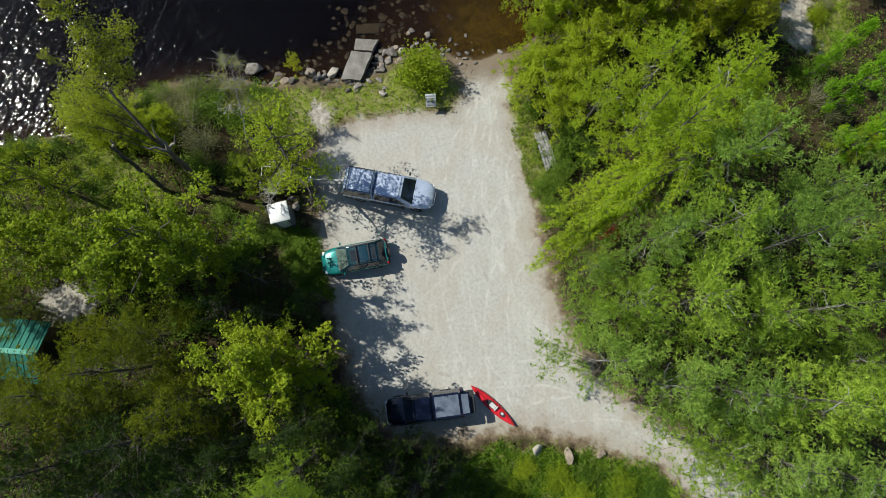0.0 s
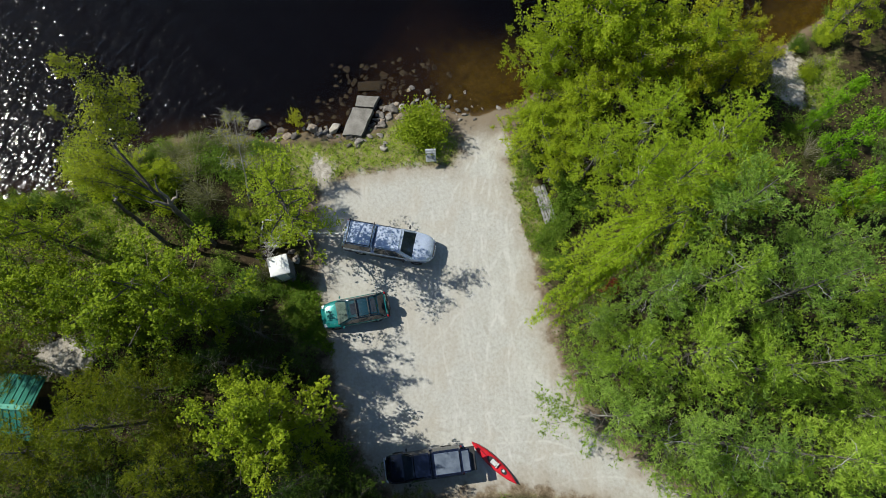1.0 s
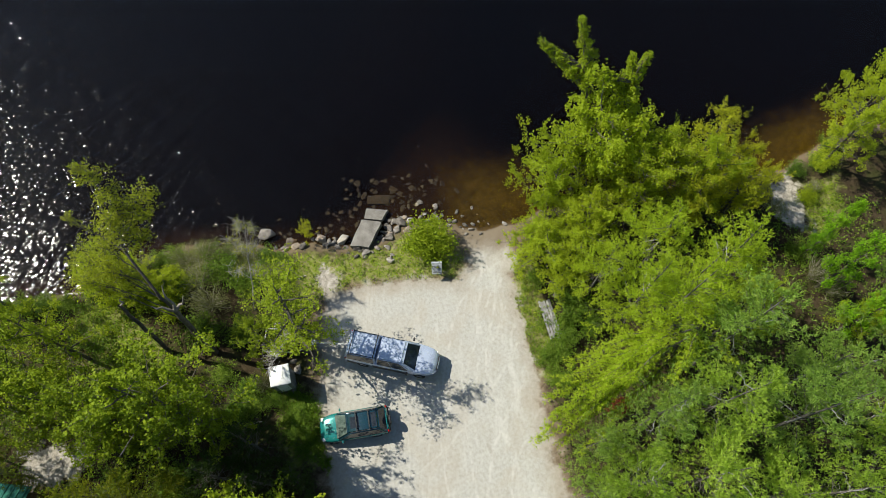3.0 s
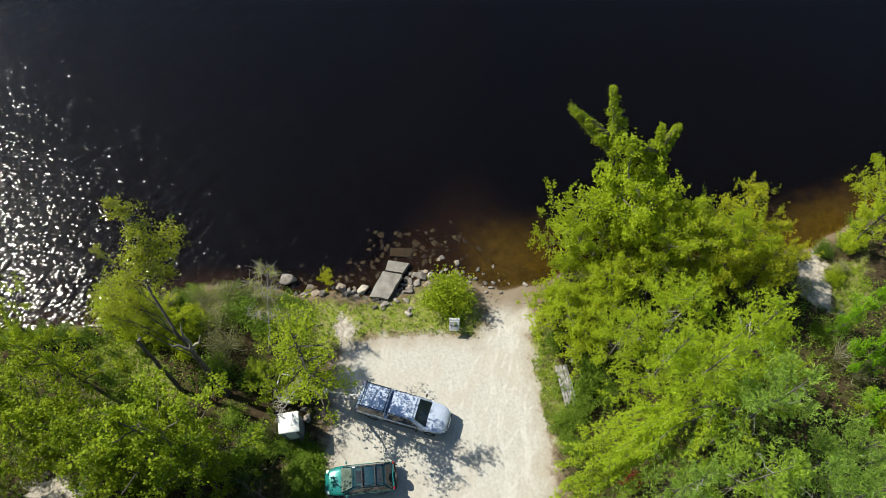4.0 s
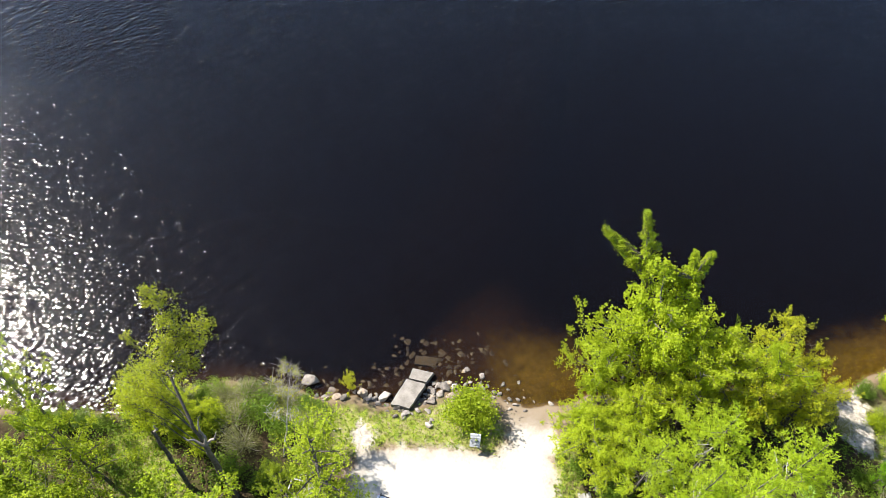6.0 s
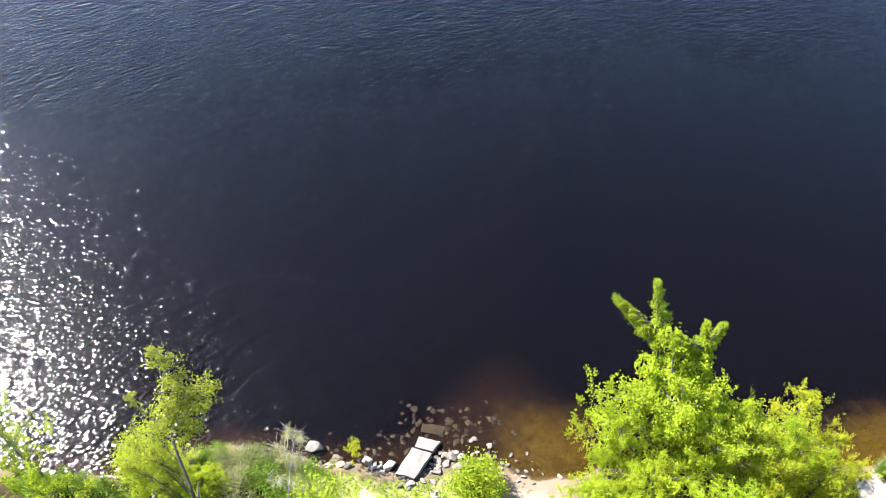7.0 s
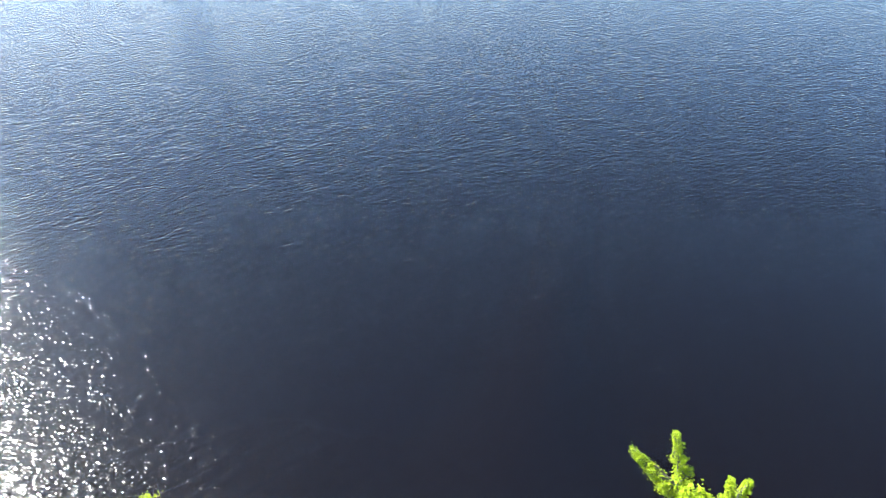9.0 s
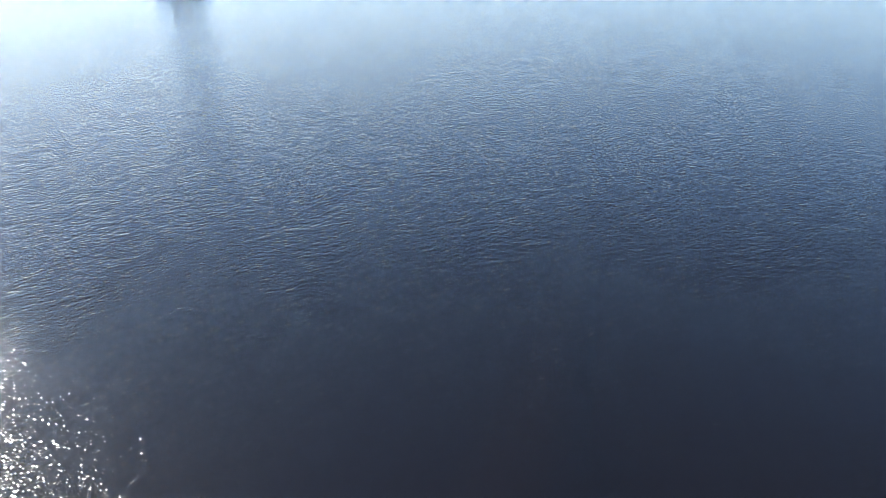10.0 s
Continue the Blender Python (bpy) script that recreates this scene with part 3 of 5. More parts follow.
gl.inputs["Roughness"].default_value = 0.115
n.put(gl.inputs["Normal"], wave)
tr = n.add("BsdfTransparent")
tr.inputs[0].default_value = (0.78, 0.68, 0.48, 1)
fr = n.add("Fresnel")
fr.inputs[0].default_value = 1.335
n.put(fr.inputs["Normal"], wave)
mx = n.add("MixShader")
n.put(mx.inputs[0], fr.outputs[0])
n.put(mx.inputs[1], tr.outputs[0])
n.put(mx.inputs[2], gl.outputs[0])
n.put(n.out.inputs[0], mx.outputs[0])
wv = [(-2500, -40, WATER_Z), (2500, -40, WATER_Z), (2500, 2500, WATER_Z), (-2500, 2500, WATER_Z)]
water = tagged(new("water", mesh_np("water", wv, [(0, 1, 2, 3)], n.m)), "dark tea-brown lake water rippled by wind", "lake", kind="structure")
water.visible_shadow = False


def soil_at(x, y):
    return float(ground_height(np.array([float(x)]), np.array([float(y)]))[0])


# ---- the woods ----
for k in range(5):
    form(f"maple {k}", grow_broadleaf(11 + k, 10, 3.6), BARK, LEAF_MAPLE, 10, 3.6)
for k in range(3):
    form(f"lime {k}", grow_broadleaf(31 + k, 10, 3.6, limbs=20, per=13, size=0.145), BARK, LEAF_LIME, 10, 3.6)
for k in range(2):
    form(f"olive {k}", grow_broadleaf(41 + k, 8, 2.6, limbs=16, per=9, size=0.14), BARK, LEAF_OLIVE, 8, 2.6)
for k in range(4):
    form(f"pine {k}", grow_pine(51 + k, 12, 3.6), BARK_PINE, NEEDLES if k < 2 else NEEDLES_BLUE, 12, 3.6)
for k in range(3):
    form(f"old pine {k}", grow_pine(61 + k, 12, 3.6, dense=1.0)[:2], BARK_PINE, NEEDLES_OLD, 12, 3.6)
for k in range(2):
    form(f"spruce {k}", grow_pine(65 + k, 10, 2.8, low=0.12, full=0.8, length=0.13)[:2], BARK_PINE, NEEDLES_SHADE, 10, 2.8)
for k in range(2):
    form(f"vivid {k}", grow_broadleaf(45 + k, 8, 1.6, limbs=16, per=9, size=0.15, low=0.12), BARK, LEAF_VIVID, 8, 1.6)
form("new pine", grow_pine(58, 12, 3.6), BARK_PINE, NEEDLES_LIME, 12, 3.6)
for k in range(3):
    form(f"shrub {k}", grow_shrub(71 + k, 1.8, 1.3), BARK, LEAF_SHRUB, 1.8, 1.3)
for k in range(2):
    form(f"bright shrub {k}", grow_shrub(81 + k, 1.8, 1.3, stems=20), BARK, LEAF_LIME, 1.8, 1.3)
form("grey shrub", grow_shrub(91, 1.8, 1.3, stems=26, per=34, size=0.065), BARK_PALE, LEAF_GREY, 1.8, 1.3)
form("green shrub", grow_shrub(83, 1.8, 1.3, stems=26, per=84, size=0.10), BARK, LEAF_MAPLE, 1.8, 1.3)
form("red shrub", grow_shrub(92, 1.2, 0.8, stems=10, per=30, size=0.09), BARK, LEAF_RED, 1.2, 0.8)

rng = random.Random(5)


def wood(rows, kinds, name, label, category, group):
    for x, y, h, r in rows:
        key = rng.choice(kinds)
        plant(key, x, y, soil_at(x, y) - 0.05, h * (rng.uniform(0.8, 1.18) if name == "pine_tree" else rng.uniform(0.93, 1.07)), r, rng.uniform(0, 360), name, label, category, group)


wood([(-20.8, 5.7, 9, 2.4), (-17.8, 5.2, 9.5, 2.3), (-15.21, 5.62, 12.5, 3.4), (-14.0, 5.5, 11, 2.1), (-16.0, 5.9, 8, 1.5), (-18.27, 5.07, 9.5, 2.6), (-22.6, 9.5, 10.5, 2.1), (-28.54, 12.77, 9.5, 1.7), (-23.53, 7.17, 10.5, 2.8), (-24.18, 5.69, 8, 2.4), (-13.2, 5.1, 11, 2.6)],
     ["maple 0", "maple 1", "maple 2", "maple 4"], "maple_tree", "leafy maple with fresh green spring leaves in the wood", "tree", "maples west of the lot")
wood([(-10.4, -0.7, 10.8, 3.0), (-8.7, -1.7, 10.5, 2.9), (-9.4, -0.2, 9.5, 2.2), (-7.2, -1.5, 8.0, 1.8)],
     ["maple 3", "maple 4"], "maple_tree", "leafy maple with fresh green spring leaves beside the gravel lot", "tree", "maples beside the lot")
wood([(-9.86, 10.88, 3.6, 1.6), (-11.42, 10.7, 3.8, 1.6)], ["maple 2", "maple 3"], "maple_sapling", "young leafy maple sapling over the boat trailer", "tree", "saplings over the trailer")
# The last two pines stand out of view, added to shade the wood.
wood([(-20.74, -2.25, 11, 3.4), (-17.36, -0.81, 11, 3.2), (-13.93, -2.85, 10, 2.6), (-24.35, -3.94, 11, 3.4), (-27.2, 3.6, 9, 2.2), (-23.6, -1.6, 9, 1.7), (-20.8, -2.3, 9, 1.9), (-24.65, 2.37, 7.5, 2.0), (-16.37, 0.96, 8.5, 2.4), (-18.9, 1.3, 8, 1.6), (-29.5, -5.0, 16, 3.5), (-28.5, -9.5, 15, 3.4)],
     ["old pine 0", "old pine 1", "old pine 2"], "pine_tree", "white pine with olive-yellow needles, two of them unseen and added for shade", "tree", "pines in the west wood")
# Many of these spruces are added to fill and cast the wood's black shade.
wood([(-11.92, -5.2, 9.5, 2.8), (-6.63, -4.48, 10, 2.5), (-9, -4.48, 10, 2.4), (-14.3, -4.91, 9, 2.3), (-12.05, -2.97, 7.5, 2.0), (-5.39, -6.44, 11.5, 2.8), (-4.65, -7.81, 12, 2.8), (-6.77, -8.35, 12, 2.8), (-3.65, -8.62, 11, 2.6), (-4.51, -5.78, 8.5, 2.1), (-12.4, 2.3, 9, 2.3), (-11.0, 4.2, 7.5, 2.0), (-7.3, -3.5, 13, 2.6), (-4.5, -4.9, 11, 2.3), (-10.2, 2.2, 6.5, 1.8), (-8.6, 2.6, 3.6, 1.4), (-7.8, 0.9, 3.0, 1.3), (-20.71, -6.1, 12, 3.3), (-16.52, -4.9, 12, 3.4), (-13.23, -6.72, 11, 3.0), (-18.56, -7.81, 11, 3.4), (-2.7, -6.4, 10, 2.3), (-0.8, -6.3, 8, 1.7), (-1.6, -7.6, 9.5, 2.3), (0.6, -9.0, 10, 2.4)], ["spruce 0", "spruce 1"], "spruce_tree", "spruce with dark green needles that stand in for the wood's shade", "tree", "spruces south of the lot")
wood([(-7.0, -5.5, 14.5, 2.0), (-5.2, -8.62, 11, 3.0), (-10.31, -8.35, 11, 3.2)], ["pine 0", "pine 1"], "pine_tree", "white pine with fresh green needles beside the wood", "tree", "pines south of the lot")

wood([(15.02, 9.75, 13, 3.5), (19.47, 8.19, 12, 2.9),
      (21.72, 8.31, 11, 2.0), (10.83, 5.62, 12, 2.6), (14.38, 6.43, 13, 3.2), (17.68, 5.54, 13, 3.2), (21.49, 5.69, 11, 2.1),
      (9.65, 2.25, 11, 3.0), (8.1, 1.9, 8.5, 2.0), (8.3, 4.6, 7.5, 1.9), (12.57, 2.62, 13, 3.4), (16.11, 1.76, 13, 3.3), (18.88, 2.19, 12.5, 2.6), (22.71, -0.53, 12, 3.0)],
     ["pine 0", "pine 1", "pine 2", "pine 3"], "pine_tree", "white pine with soft green needles and grey limbs", "tree", "pines east of the lot")
wood([(10.65, 12.25, 10.5, 2.9), (13.48, 13.05, 11.5, 2.8), (9.08, 14.43, 9, 2.3), (16.89, 14.71, 10.5, 2.4), (12.04, 15.58, 10, 2.9), (15.08, 14.02, 11, 3.0), (17.12, 12.09, 11.5, 2.5), (12.16, 11.29, 12, 3.2)], ["new pine"], "pine_tree", "white pine with yellow-green new needles near the shore", "tree", "pines near the ramp")
wood([(8.6, -0.54, 10, 2.9), (11.53, -1.68, 12, 3.4), (14.59, -1.91, 13, 3.4), (17.96, -2.18, 13, 3.4), (21.32, -2.78, 12, 3.2),
      (13.95, -5.06, 11, 3.0), (17.13, -5.4, 12, 3.3), (20.46, -6.08, 12, 3.3), (18.57, -8.5, 12, 3.3), (15.44, -8.62, 11, 3.0), (22.87, -7.81, 12, 3.3), (24.29, -2.25, 12, 3.2), (25.63, 5.09, 12, 3.2), (26.13, 12.89, 12, 3)],
     ["pine 0", "pine 1", "pine 2", "pine 3"], "pine_tree", "white pine with soft green needles over the access road", "tree", "pines along the road")

wood([(8.59, 22.38, 11, 3.6), (11.57, 21.94, 9.5, 2.8), (6.56, 20.46, 7, 2.3)], ["lime 0", "lime 1", "lime 2"], "birch_tree", "broad birch with bright young leaves on the shore", "tree", "birches on the shore")
wood([(17.06, 24.08, 8, 1.9), (19.07, 21.24, 6, 1.7), (14.33, 22.41, 7, 1.8)], ["olive 0", "olive 1"], "alder_tree", "open alder with yellow-olive new leaves by the water", "tree", "alders on the shore")
wood([(26.4, 24.8, 9.5, 2.1), (28.32, 27.53, 9, 2.6)], ["lime 1", "lime 0"], "birch_tree", "birch with fresh leaves at the far sandy bank", "tree", "birches at the sandy bank")
wood([(6.16, 16.69, 4.2, 2.2), (5.19, 17.64, 3.4, 1.5), (7.53, 15.22, 4, 1.8), (8.53, 17.21, 5, 2.0)], ["lime 2", "lime 0"], "birch_tree", "low spreading birch overhanging the boat ramp", "tree", "birches by the ramp")
wood([(24.3, 18.3, 8, .75), (23.6, 17.6, 5, .5), (24.3, 15.45, 9, 1.0), (25.03, 12.42, 8, 1.1)], ["vivid 0", "vivid 1"], "maple_tree", "narrow maple with deep green leaves by the bank", "tree", "maples at the sandy bank")

wood([(-1.42, 17.76, 2.3, 1.75)], ["green shrub"], "shrub", "round leafy shrub with bright green leaves at the lot's edge", "shrub", "")
wood([(8.1, 13.54, 2.2, 1.2), (9.14, 12.25, 2.0, 1.1), (7.48, 14.61, 1.2, .8), (6.49, 10.36, 1.0, .9), (7.18, 8.89, 1.2, 1.1), (7.7, 12.5, 1.3, 1.0), (7.6, 11.4, 1.2, .9), (7.2, 10.6, 1.0, .8), (5.88, 15.59, 1.1, .8)], ["shrub 0", "shrub 1", "shrub 2"], "shrub", "dark green leafy shrub under the pines", "shrub", "shrubs under the pines")
wood([(-16.35, 14.85, 2.0, 1.5), (-14.76, 15.41, 2.1, 1.5), (-17.75, 14.1, 1.8, 1.2), (-13.09, 14.47, 1.9, 1.3), (-15.36, 13.17, 2.2, 1.5), (-11.68, 15.04, 1.6, 1.1), (-15.52, 11.38, 1.8, 1.4), (-13.02, 11.38, 1.5, 1.2), (-11.05, 15.52, 1.2, .9)],
     ["shrub 0", "grey shrub", "shrub 2", "grey shrub"], "shrub", "dense green and brownish shrub on the wooded bank", "shrub", "shrubs on the bank")
wood([(-17.63, 14.15, 2.0, 1.2), (-17.90, 12.75, 1.6, 1.0), (-21.34, 13.38, 2.2, 1.1), (-19.67, 13.45, 1.8, 1.1), (-23.19, 14.68, 2.6, 1.4)], ["bright shrub 0", "bright shrub 1"], "shrub", "leafy shrub with bright spring leaves under the alder", "shrub", "bright shrubs on the bank")
wood([(-12.3, 7.6, 1.4, 1.1), (-11.6, 6.8, 1.2, 1.0), (-12.7, 6.4, 1.5, 1.2), (-11.4, 8.1, 1.1, .9), (-10.6, 7.2, .9, .8)], ["shrub 0", "grey shrub", "shrub 2"], "shrub", "low shaded shrub behind the portable toilet", "shrub", "shrubs behind the toilet")
wood([(-16.38, 16.66, 1.5, 1.2), (-17.63, 16.21, 1.5, 1.1), (-15.11, 16.74, 1.4, .9)], ["grey shrub"], "shrub", "grey twiggy shrub just coming into leaf by the water", "shrub", "grey shrubs by the water")
wood([(-18.06, 14.31, 3.2, 1.3), (-21.79, 14.68, 4.8, 1.9), (-19.91, 13.96, 4.2, 1.5)], ["lime 0", "lime 1"], "alder_tree", "low alder with bright leaves on the bank", "tree", "alders on the bank")
wood([(-9.0, 6.5, .8, .7), (-9.1, 5.2, .8, .7), (-6.59, -3.3, 1.8, 1.5), (-13.96, 8.65, 1.2, 1.0), (-16.06, 2.11, 1.8, 1.2), (-15.65, 2.11, 1.8, 1.6), (-19.19, 2.12, 1.5, 1.3)],
     ["shrub 0", "shrub 1", "shrub 2"], "shrub", "dark undergrowth shrub in the shade of the maples", "shrub", "undergrowth beside the lot")
wood([(24, 16.16, 3, 1.3), (24.98, 15.15, 2.4, 1.1)], ["grey shrub"], "shrub", "brownish twiggy thicket in a gap of the pines", "shrub", "twiggy thicket")
wood([(3.25, -7.64, .8, .9), (4.95, -6.99, .7, .8), (6.81, -7.64, .9, 1.0), (8.68, -7.32, .8, .8), (10.69, -7.97, .9, 1.0), (12.7, -8.29, .8, .9), (7.97, -8.45, .9, 1.0), (4.08, -8.62, .8, 1.0)], ["shrub 0", "green shrub", "shrub 1"], "weed_clump", "leafy green weed clump standing in tall grass", "weeds", "weed clumps in the grass")
wood([(10.3, 7.07, 3.4, .7)], ["red shrub"], "shrub", "small shrub with reddish brown dying leaves among pines", "shrub", "")
wood([(-9.6, 18.35, 2.6, .55)], ["olive 1"], "shrub", "thin upright shrub among the shore rocks", "shrub", "")

wood([(7.5, 22.22, 7.5, 2.6), (10.33, 21.63, 9, 2.8), (13.51, 21.54, 8.5, 2.6), (16.04, 21.07, 8, 2.2), (11.48, 19.57, 8, 2.4), (8.56, 18.58, 6.5, 2.2), (6.32, 17.75, 4, 1.8)], ["lime 0", "lime 1", "lime 2"], "birch_tree", "leafy birch crowded into the shore thicket", "tree", "birches in the shore thicket")
wood([(18.08, 20.08, 6.5, 1.8), (18.7, 22.79, 6.5, 1.7), (20.24, 21.38, 5, 1.3), (15.43, 19.7, 7, 1.8)], ["olive 0", "olive 1"], "alder_tree", "open alder with yellow-olive new leaves in the shore thicket", "tree", "alders in the shore thicket")
wood([(24.86, 12.37, 6, 1.4)], ["lime 1"], "birch_tree", "young birch with deep green leaves by the sandy path", "tree", "birches by the sandy path")
wood([(25.99, 24.83, 1.1, .8), (25.15, 22.71, 1.0, .7), (22.29, 21.05, 1.3, 1.0), (23.24, 17.8, 1.4, 1.1)], ["shrub 0", "shrub 1", "grey shrub"], "shrub", "low shrub beside the sandy path", "shrub", "shrubs by the sandy path")
wood([(-20.1, 15.78, 1.2, .9), (-19.14, 16.17, 1.1, .9), (-18.31, 16.47, 1.2, .9), (-16.14, 16.93, 1.1, .9), (-14.3, 16.93, 1.2, 1.0), (-13.19, 16.78, 1.2, .9), (-12.08, 16.63, 1.1, .9), (-20.99, 15.4, 1.2, .9), (-11.15, 16.4, .9, .7)], ["shrub 0", "shrub 1", "grey shrub"], "shrub", "low shrub hanging over the water's edge", "shrub", "shrubs at the water's edge")
wood([(-27.69, 12.68, 1.2, 1.0), (-26.26, 12.98, 1.1, 1.0), (-24.82, 13.06, 1.0, .8), (-23.06, 13.73, 1.1, .8), (-29.42, 12.58, 1.4, 1.1)], ["shrub 0", "shrub 1", "shrub 2"], "shrub", "low leafy shrub along the cove's bank", "shrub", "shrubs along the cove")
wood([(24.25, 24.07, 1.2, .8), (26.2, 24.7, 1.4, 1.0), (27.01, 26.15, 1.3, 1.0), (24.69, 21.99, 1.0, .8)], ["shrub 0", "bright shrub 1", "grey shrub"], "shrub", "leafy shrub on the sandy bank by the water", "shrub", "shrubs on the sandy bank")


# ---- vehicles ----
def paint(name, col, rough=0.25, metal=0.5, dusty=0.25):
    n = Nodes(name)
    c = n.mix(n.span(n.noise(1.4, 4), 0.35, 0.75), col, tuple(v * 0.78 for v in col))
    dust = n.math("MULTIPLY", n.span(n.noise(5, 5, 0.7), 0.5, 0.8), dusty)
    return n.done(n.mix(dust, c, (0.35, 0.32, 0.28)), n.math("ADD", n.math("MULTIPLY", dust, 0.8), rough), metal, spec=0.5, coat=0.6)


SILVER = paint("silver car paint", (0.48, 0.56, 0.70), 0.25, 0.2)
TEAL = paint("teal car paint", (0.012, 0.20, 0.185), 0.2, 0.3)
NAVY = paint("navy car paint", (0.008, 0.013, 0.036), 0.14, 0.3, 0.03)
GLASS = surface("tinted car glass", (0.010, 0.014, 0.018), (0.035, 0.042, 0.05), 2.5, 20, 0.06, bump=0, spec=0.6)
GLASS_GREY = surface("grey cap glass", (0.07, 0.09, 0.125), (0.15, 0.18, 0.225), 2, 30, 0.25, bump=0, spec=0.6)
GLASS_BLUE = surface("blue-black windscreen glass", (0.010, 0.018, 0.028), (0.035, 0.05, 0.07), 2.5, 20, 0.06, bump=0, spec=0.6)
TEAL_DARK = paint("dark teal roof", (0.008, 0.045, 0.065), 0.14, 0.4, 0.05)
# Pale tone puts the sunlit interior behind the windscreen into the glass colour.
GLASS_LIT = surface("pale windscreen with lit interior colour", (0.05, 0.075, 0.065), (0.12, 0.16, 0.14), 2.5, 20, 0.06, bump=0, spec=0.6)
RUBBER = surface("tyre rubber", (0.012, 0.012, 0.012), (0.03, 0.028, 0.026), 8, 60, 0.8, bump=0.002)
ALLOY = surface("alloy", (0.4, 0.4, 0.41), (0.6, 0.6, 0.6), 8, 50, 0.35, 0.9, bump=0)
TRIM = surface("black plastic trim", (0.012, 0.012, 0.013), (0.035, 0.035, 0.036), 6, 60, 0.55, bump=0.001)
CHROME = surface("chrome", (0.55, 0.56, 0.58), (0.7, 0.7, 0.72), 6, 50, 0.15, 1.0, bump=0)
LAMP = surface("lamp lens", (0.65, 0.66, 0.66), (0.8, 0.8, 0.8), 20, 80, 0.1, bump=0)
TAIL = surface("red tail lens", (0.30, 0.008, 0.008), (0.45, 0.015, 0.012), 20, 80, 0.15, bump=0)
GALV = surface("galvanised steel", (0.35, 0.36, 0.36), (0.6, 0.6, 0.6), 5, 50, 0.45, 0.7, bump=0.001)
RUSTY = surface("brown rear trim", (0.09, 0.03, 0.018), (0.16, 0.06, 0.035), 5, 50, 0.5, bump=0.001)


def hull(stations, crown=0.03):
    """A car body: rows of x, half width, bottom, top."""
    rings = []
    for x, w, z0, z1 in stations:
        half = [(0, z1 + crown), (w * 0.55, z1 + crown * 0.75), (w * 0.85, z1 + crown * 0.1), (w * 0.955, z1 - 0.05), (w, z1 - 0.16), (w, z0 + 0.22), (w * 0.97, z0 + 0.05), (w * 0.8, z0)]
        rings.append([(x, y, z) for y, z in half] + [(x, -y, z) for y, z in half[:0:-1]])
    return loft(rings)


def cabin(a0, a1, b0, b1, wa, wb, za, zb):
    """Eight corners of a glasshouse: belt from a0 to a1, roof from b0 to b1."""
    return [Vector(p) for p in ((a0, -wa, za), (a1, -wa, za), (a1, wa, za), (a0, wa, za), (b0, -wb, zb), (b1, -wb, zb), (b1, wb, zb), (b0, wb, zb))]


def cabin_mesh(c, r=0.07):
    bm = bmesh.new()
    v = [bm.verts.new(p) for p in c]
    for f in ((0, 1, 5, 4), (1, 2, 6, 5), (2, 3, 7, 6), (3, 0, 4, 7), (4, 5, 6, 7), (3, 2, 1, 0)):
        bm.faces.new([v[k] for k in f])
    up = [e for e in bm.edges if (e.verts[0].co.z + e.verts[1].co.z) / 2 > min(p.z for p in c) + 0.05]
    bmesh.ops.bevel(bm, geom=up, offset=r, segments=3, affect="EDGES")
    return bm


def pane(c, side, u0, u1, v0, v1, out=0.008):
    """A slab of glass set on a side of a cabin, by shares of its width and height."""
    k = {"right": (0, 1, 5, 4), "front": (1, 2, 6, 5), "left": (2, 3, 7, 6), "rear": (3, 0, 4, 7), "roof": (4, 5, 6, 7)}[side]
    p = [c[q] for q in k]

    def at(u, v):
        return (p[0] * (1 - u) + p[1] * u) * (1 - v) + (p[3] * (1 - u) + p[2] * u) * v

    q = [at(u0, v0), at(u1, v0), at(u1, v1), at(u0, v1)]
    nor = (q[1] - q[0]).cross(q[3] - q[0]).normalized()
    return loft([[s - nor * 0.03 for s in q], [s + nor * out for s in q]])


def wheel(parent, x, y, r, w=0.22):
    bm = bmesh.new()
    ring = [(r * 0.62, -w / 2), (r * 0.9, -w / 2), (r, -w * 0.32), (r, w * 0.32), (r * 0.9, w / 2), (r * 0.62, w / 2)]
    rows = [[(math.sin(a) * k, s, math.cos(a) * k) for k, s in ring] for a in (j * math.pi / 12 for j in range(24))]
    vs = [[bm.verts.new(p) for p in row] for row in rows]
    for j in range(24):
        for k in range(6):
            bm.faces.new((vs[j][k], vs[j][(k + 1) % 6], vs[(j + 1) % 24][(k + 1) % 6], vs[(j + 1) % 24][k]))
    o = part("wheel", bm, RUBBER, parent)
    o.location = (x, y, r)
    rim = rod((0, -w * 0.36, 0), (0, w * 0.36, 0), r * 0.64, n=16)
    for j in range(5):
        a = j * 2 * math.pi / 5
        box((math.sin(a) * r * 0.3, 0, math.cos(a) * r * 0.3), (0.06, w * 0.8, r * 0.55), Matrix.Rotation(a, 4, "Y"), rim)
    part("rim", rim, ALLOY, o, "five-spoke alloy rim")


def mirrors(parent, x, y, z, mat, s=1.0):
    for sg in (-1, 1):
        part("mirror", box((x, sg * (y + 0.12 * s), z), (0.12 * s, 0.22 * s, 0.2 * s)), mat, parent, bevel=0.03)


def lamps(parent, x, y, z, mat, name, s=(0.1, 0.3, 0.16)):
    for sg in (-1, 1):
        part(name, box((x, sg * y, z), s), mat, parent, bevel=0.03)


def side_windows(parent, c, cuts, v0=0.16, v1=0.86, mat=None):
    for side in ("right", "left"):
        for u0, u1 in cuts:
            a, b = (u0, u1) if side == "right" else (1 - u1, 1 - u0)
            part("window", pane(c, side, a, b, v0, v1), mat or GLASS, parent)


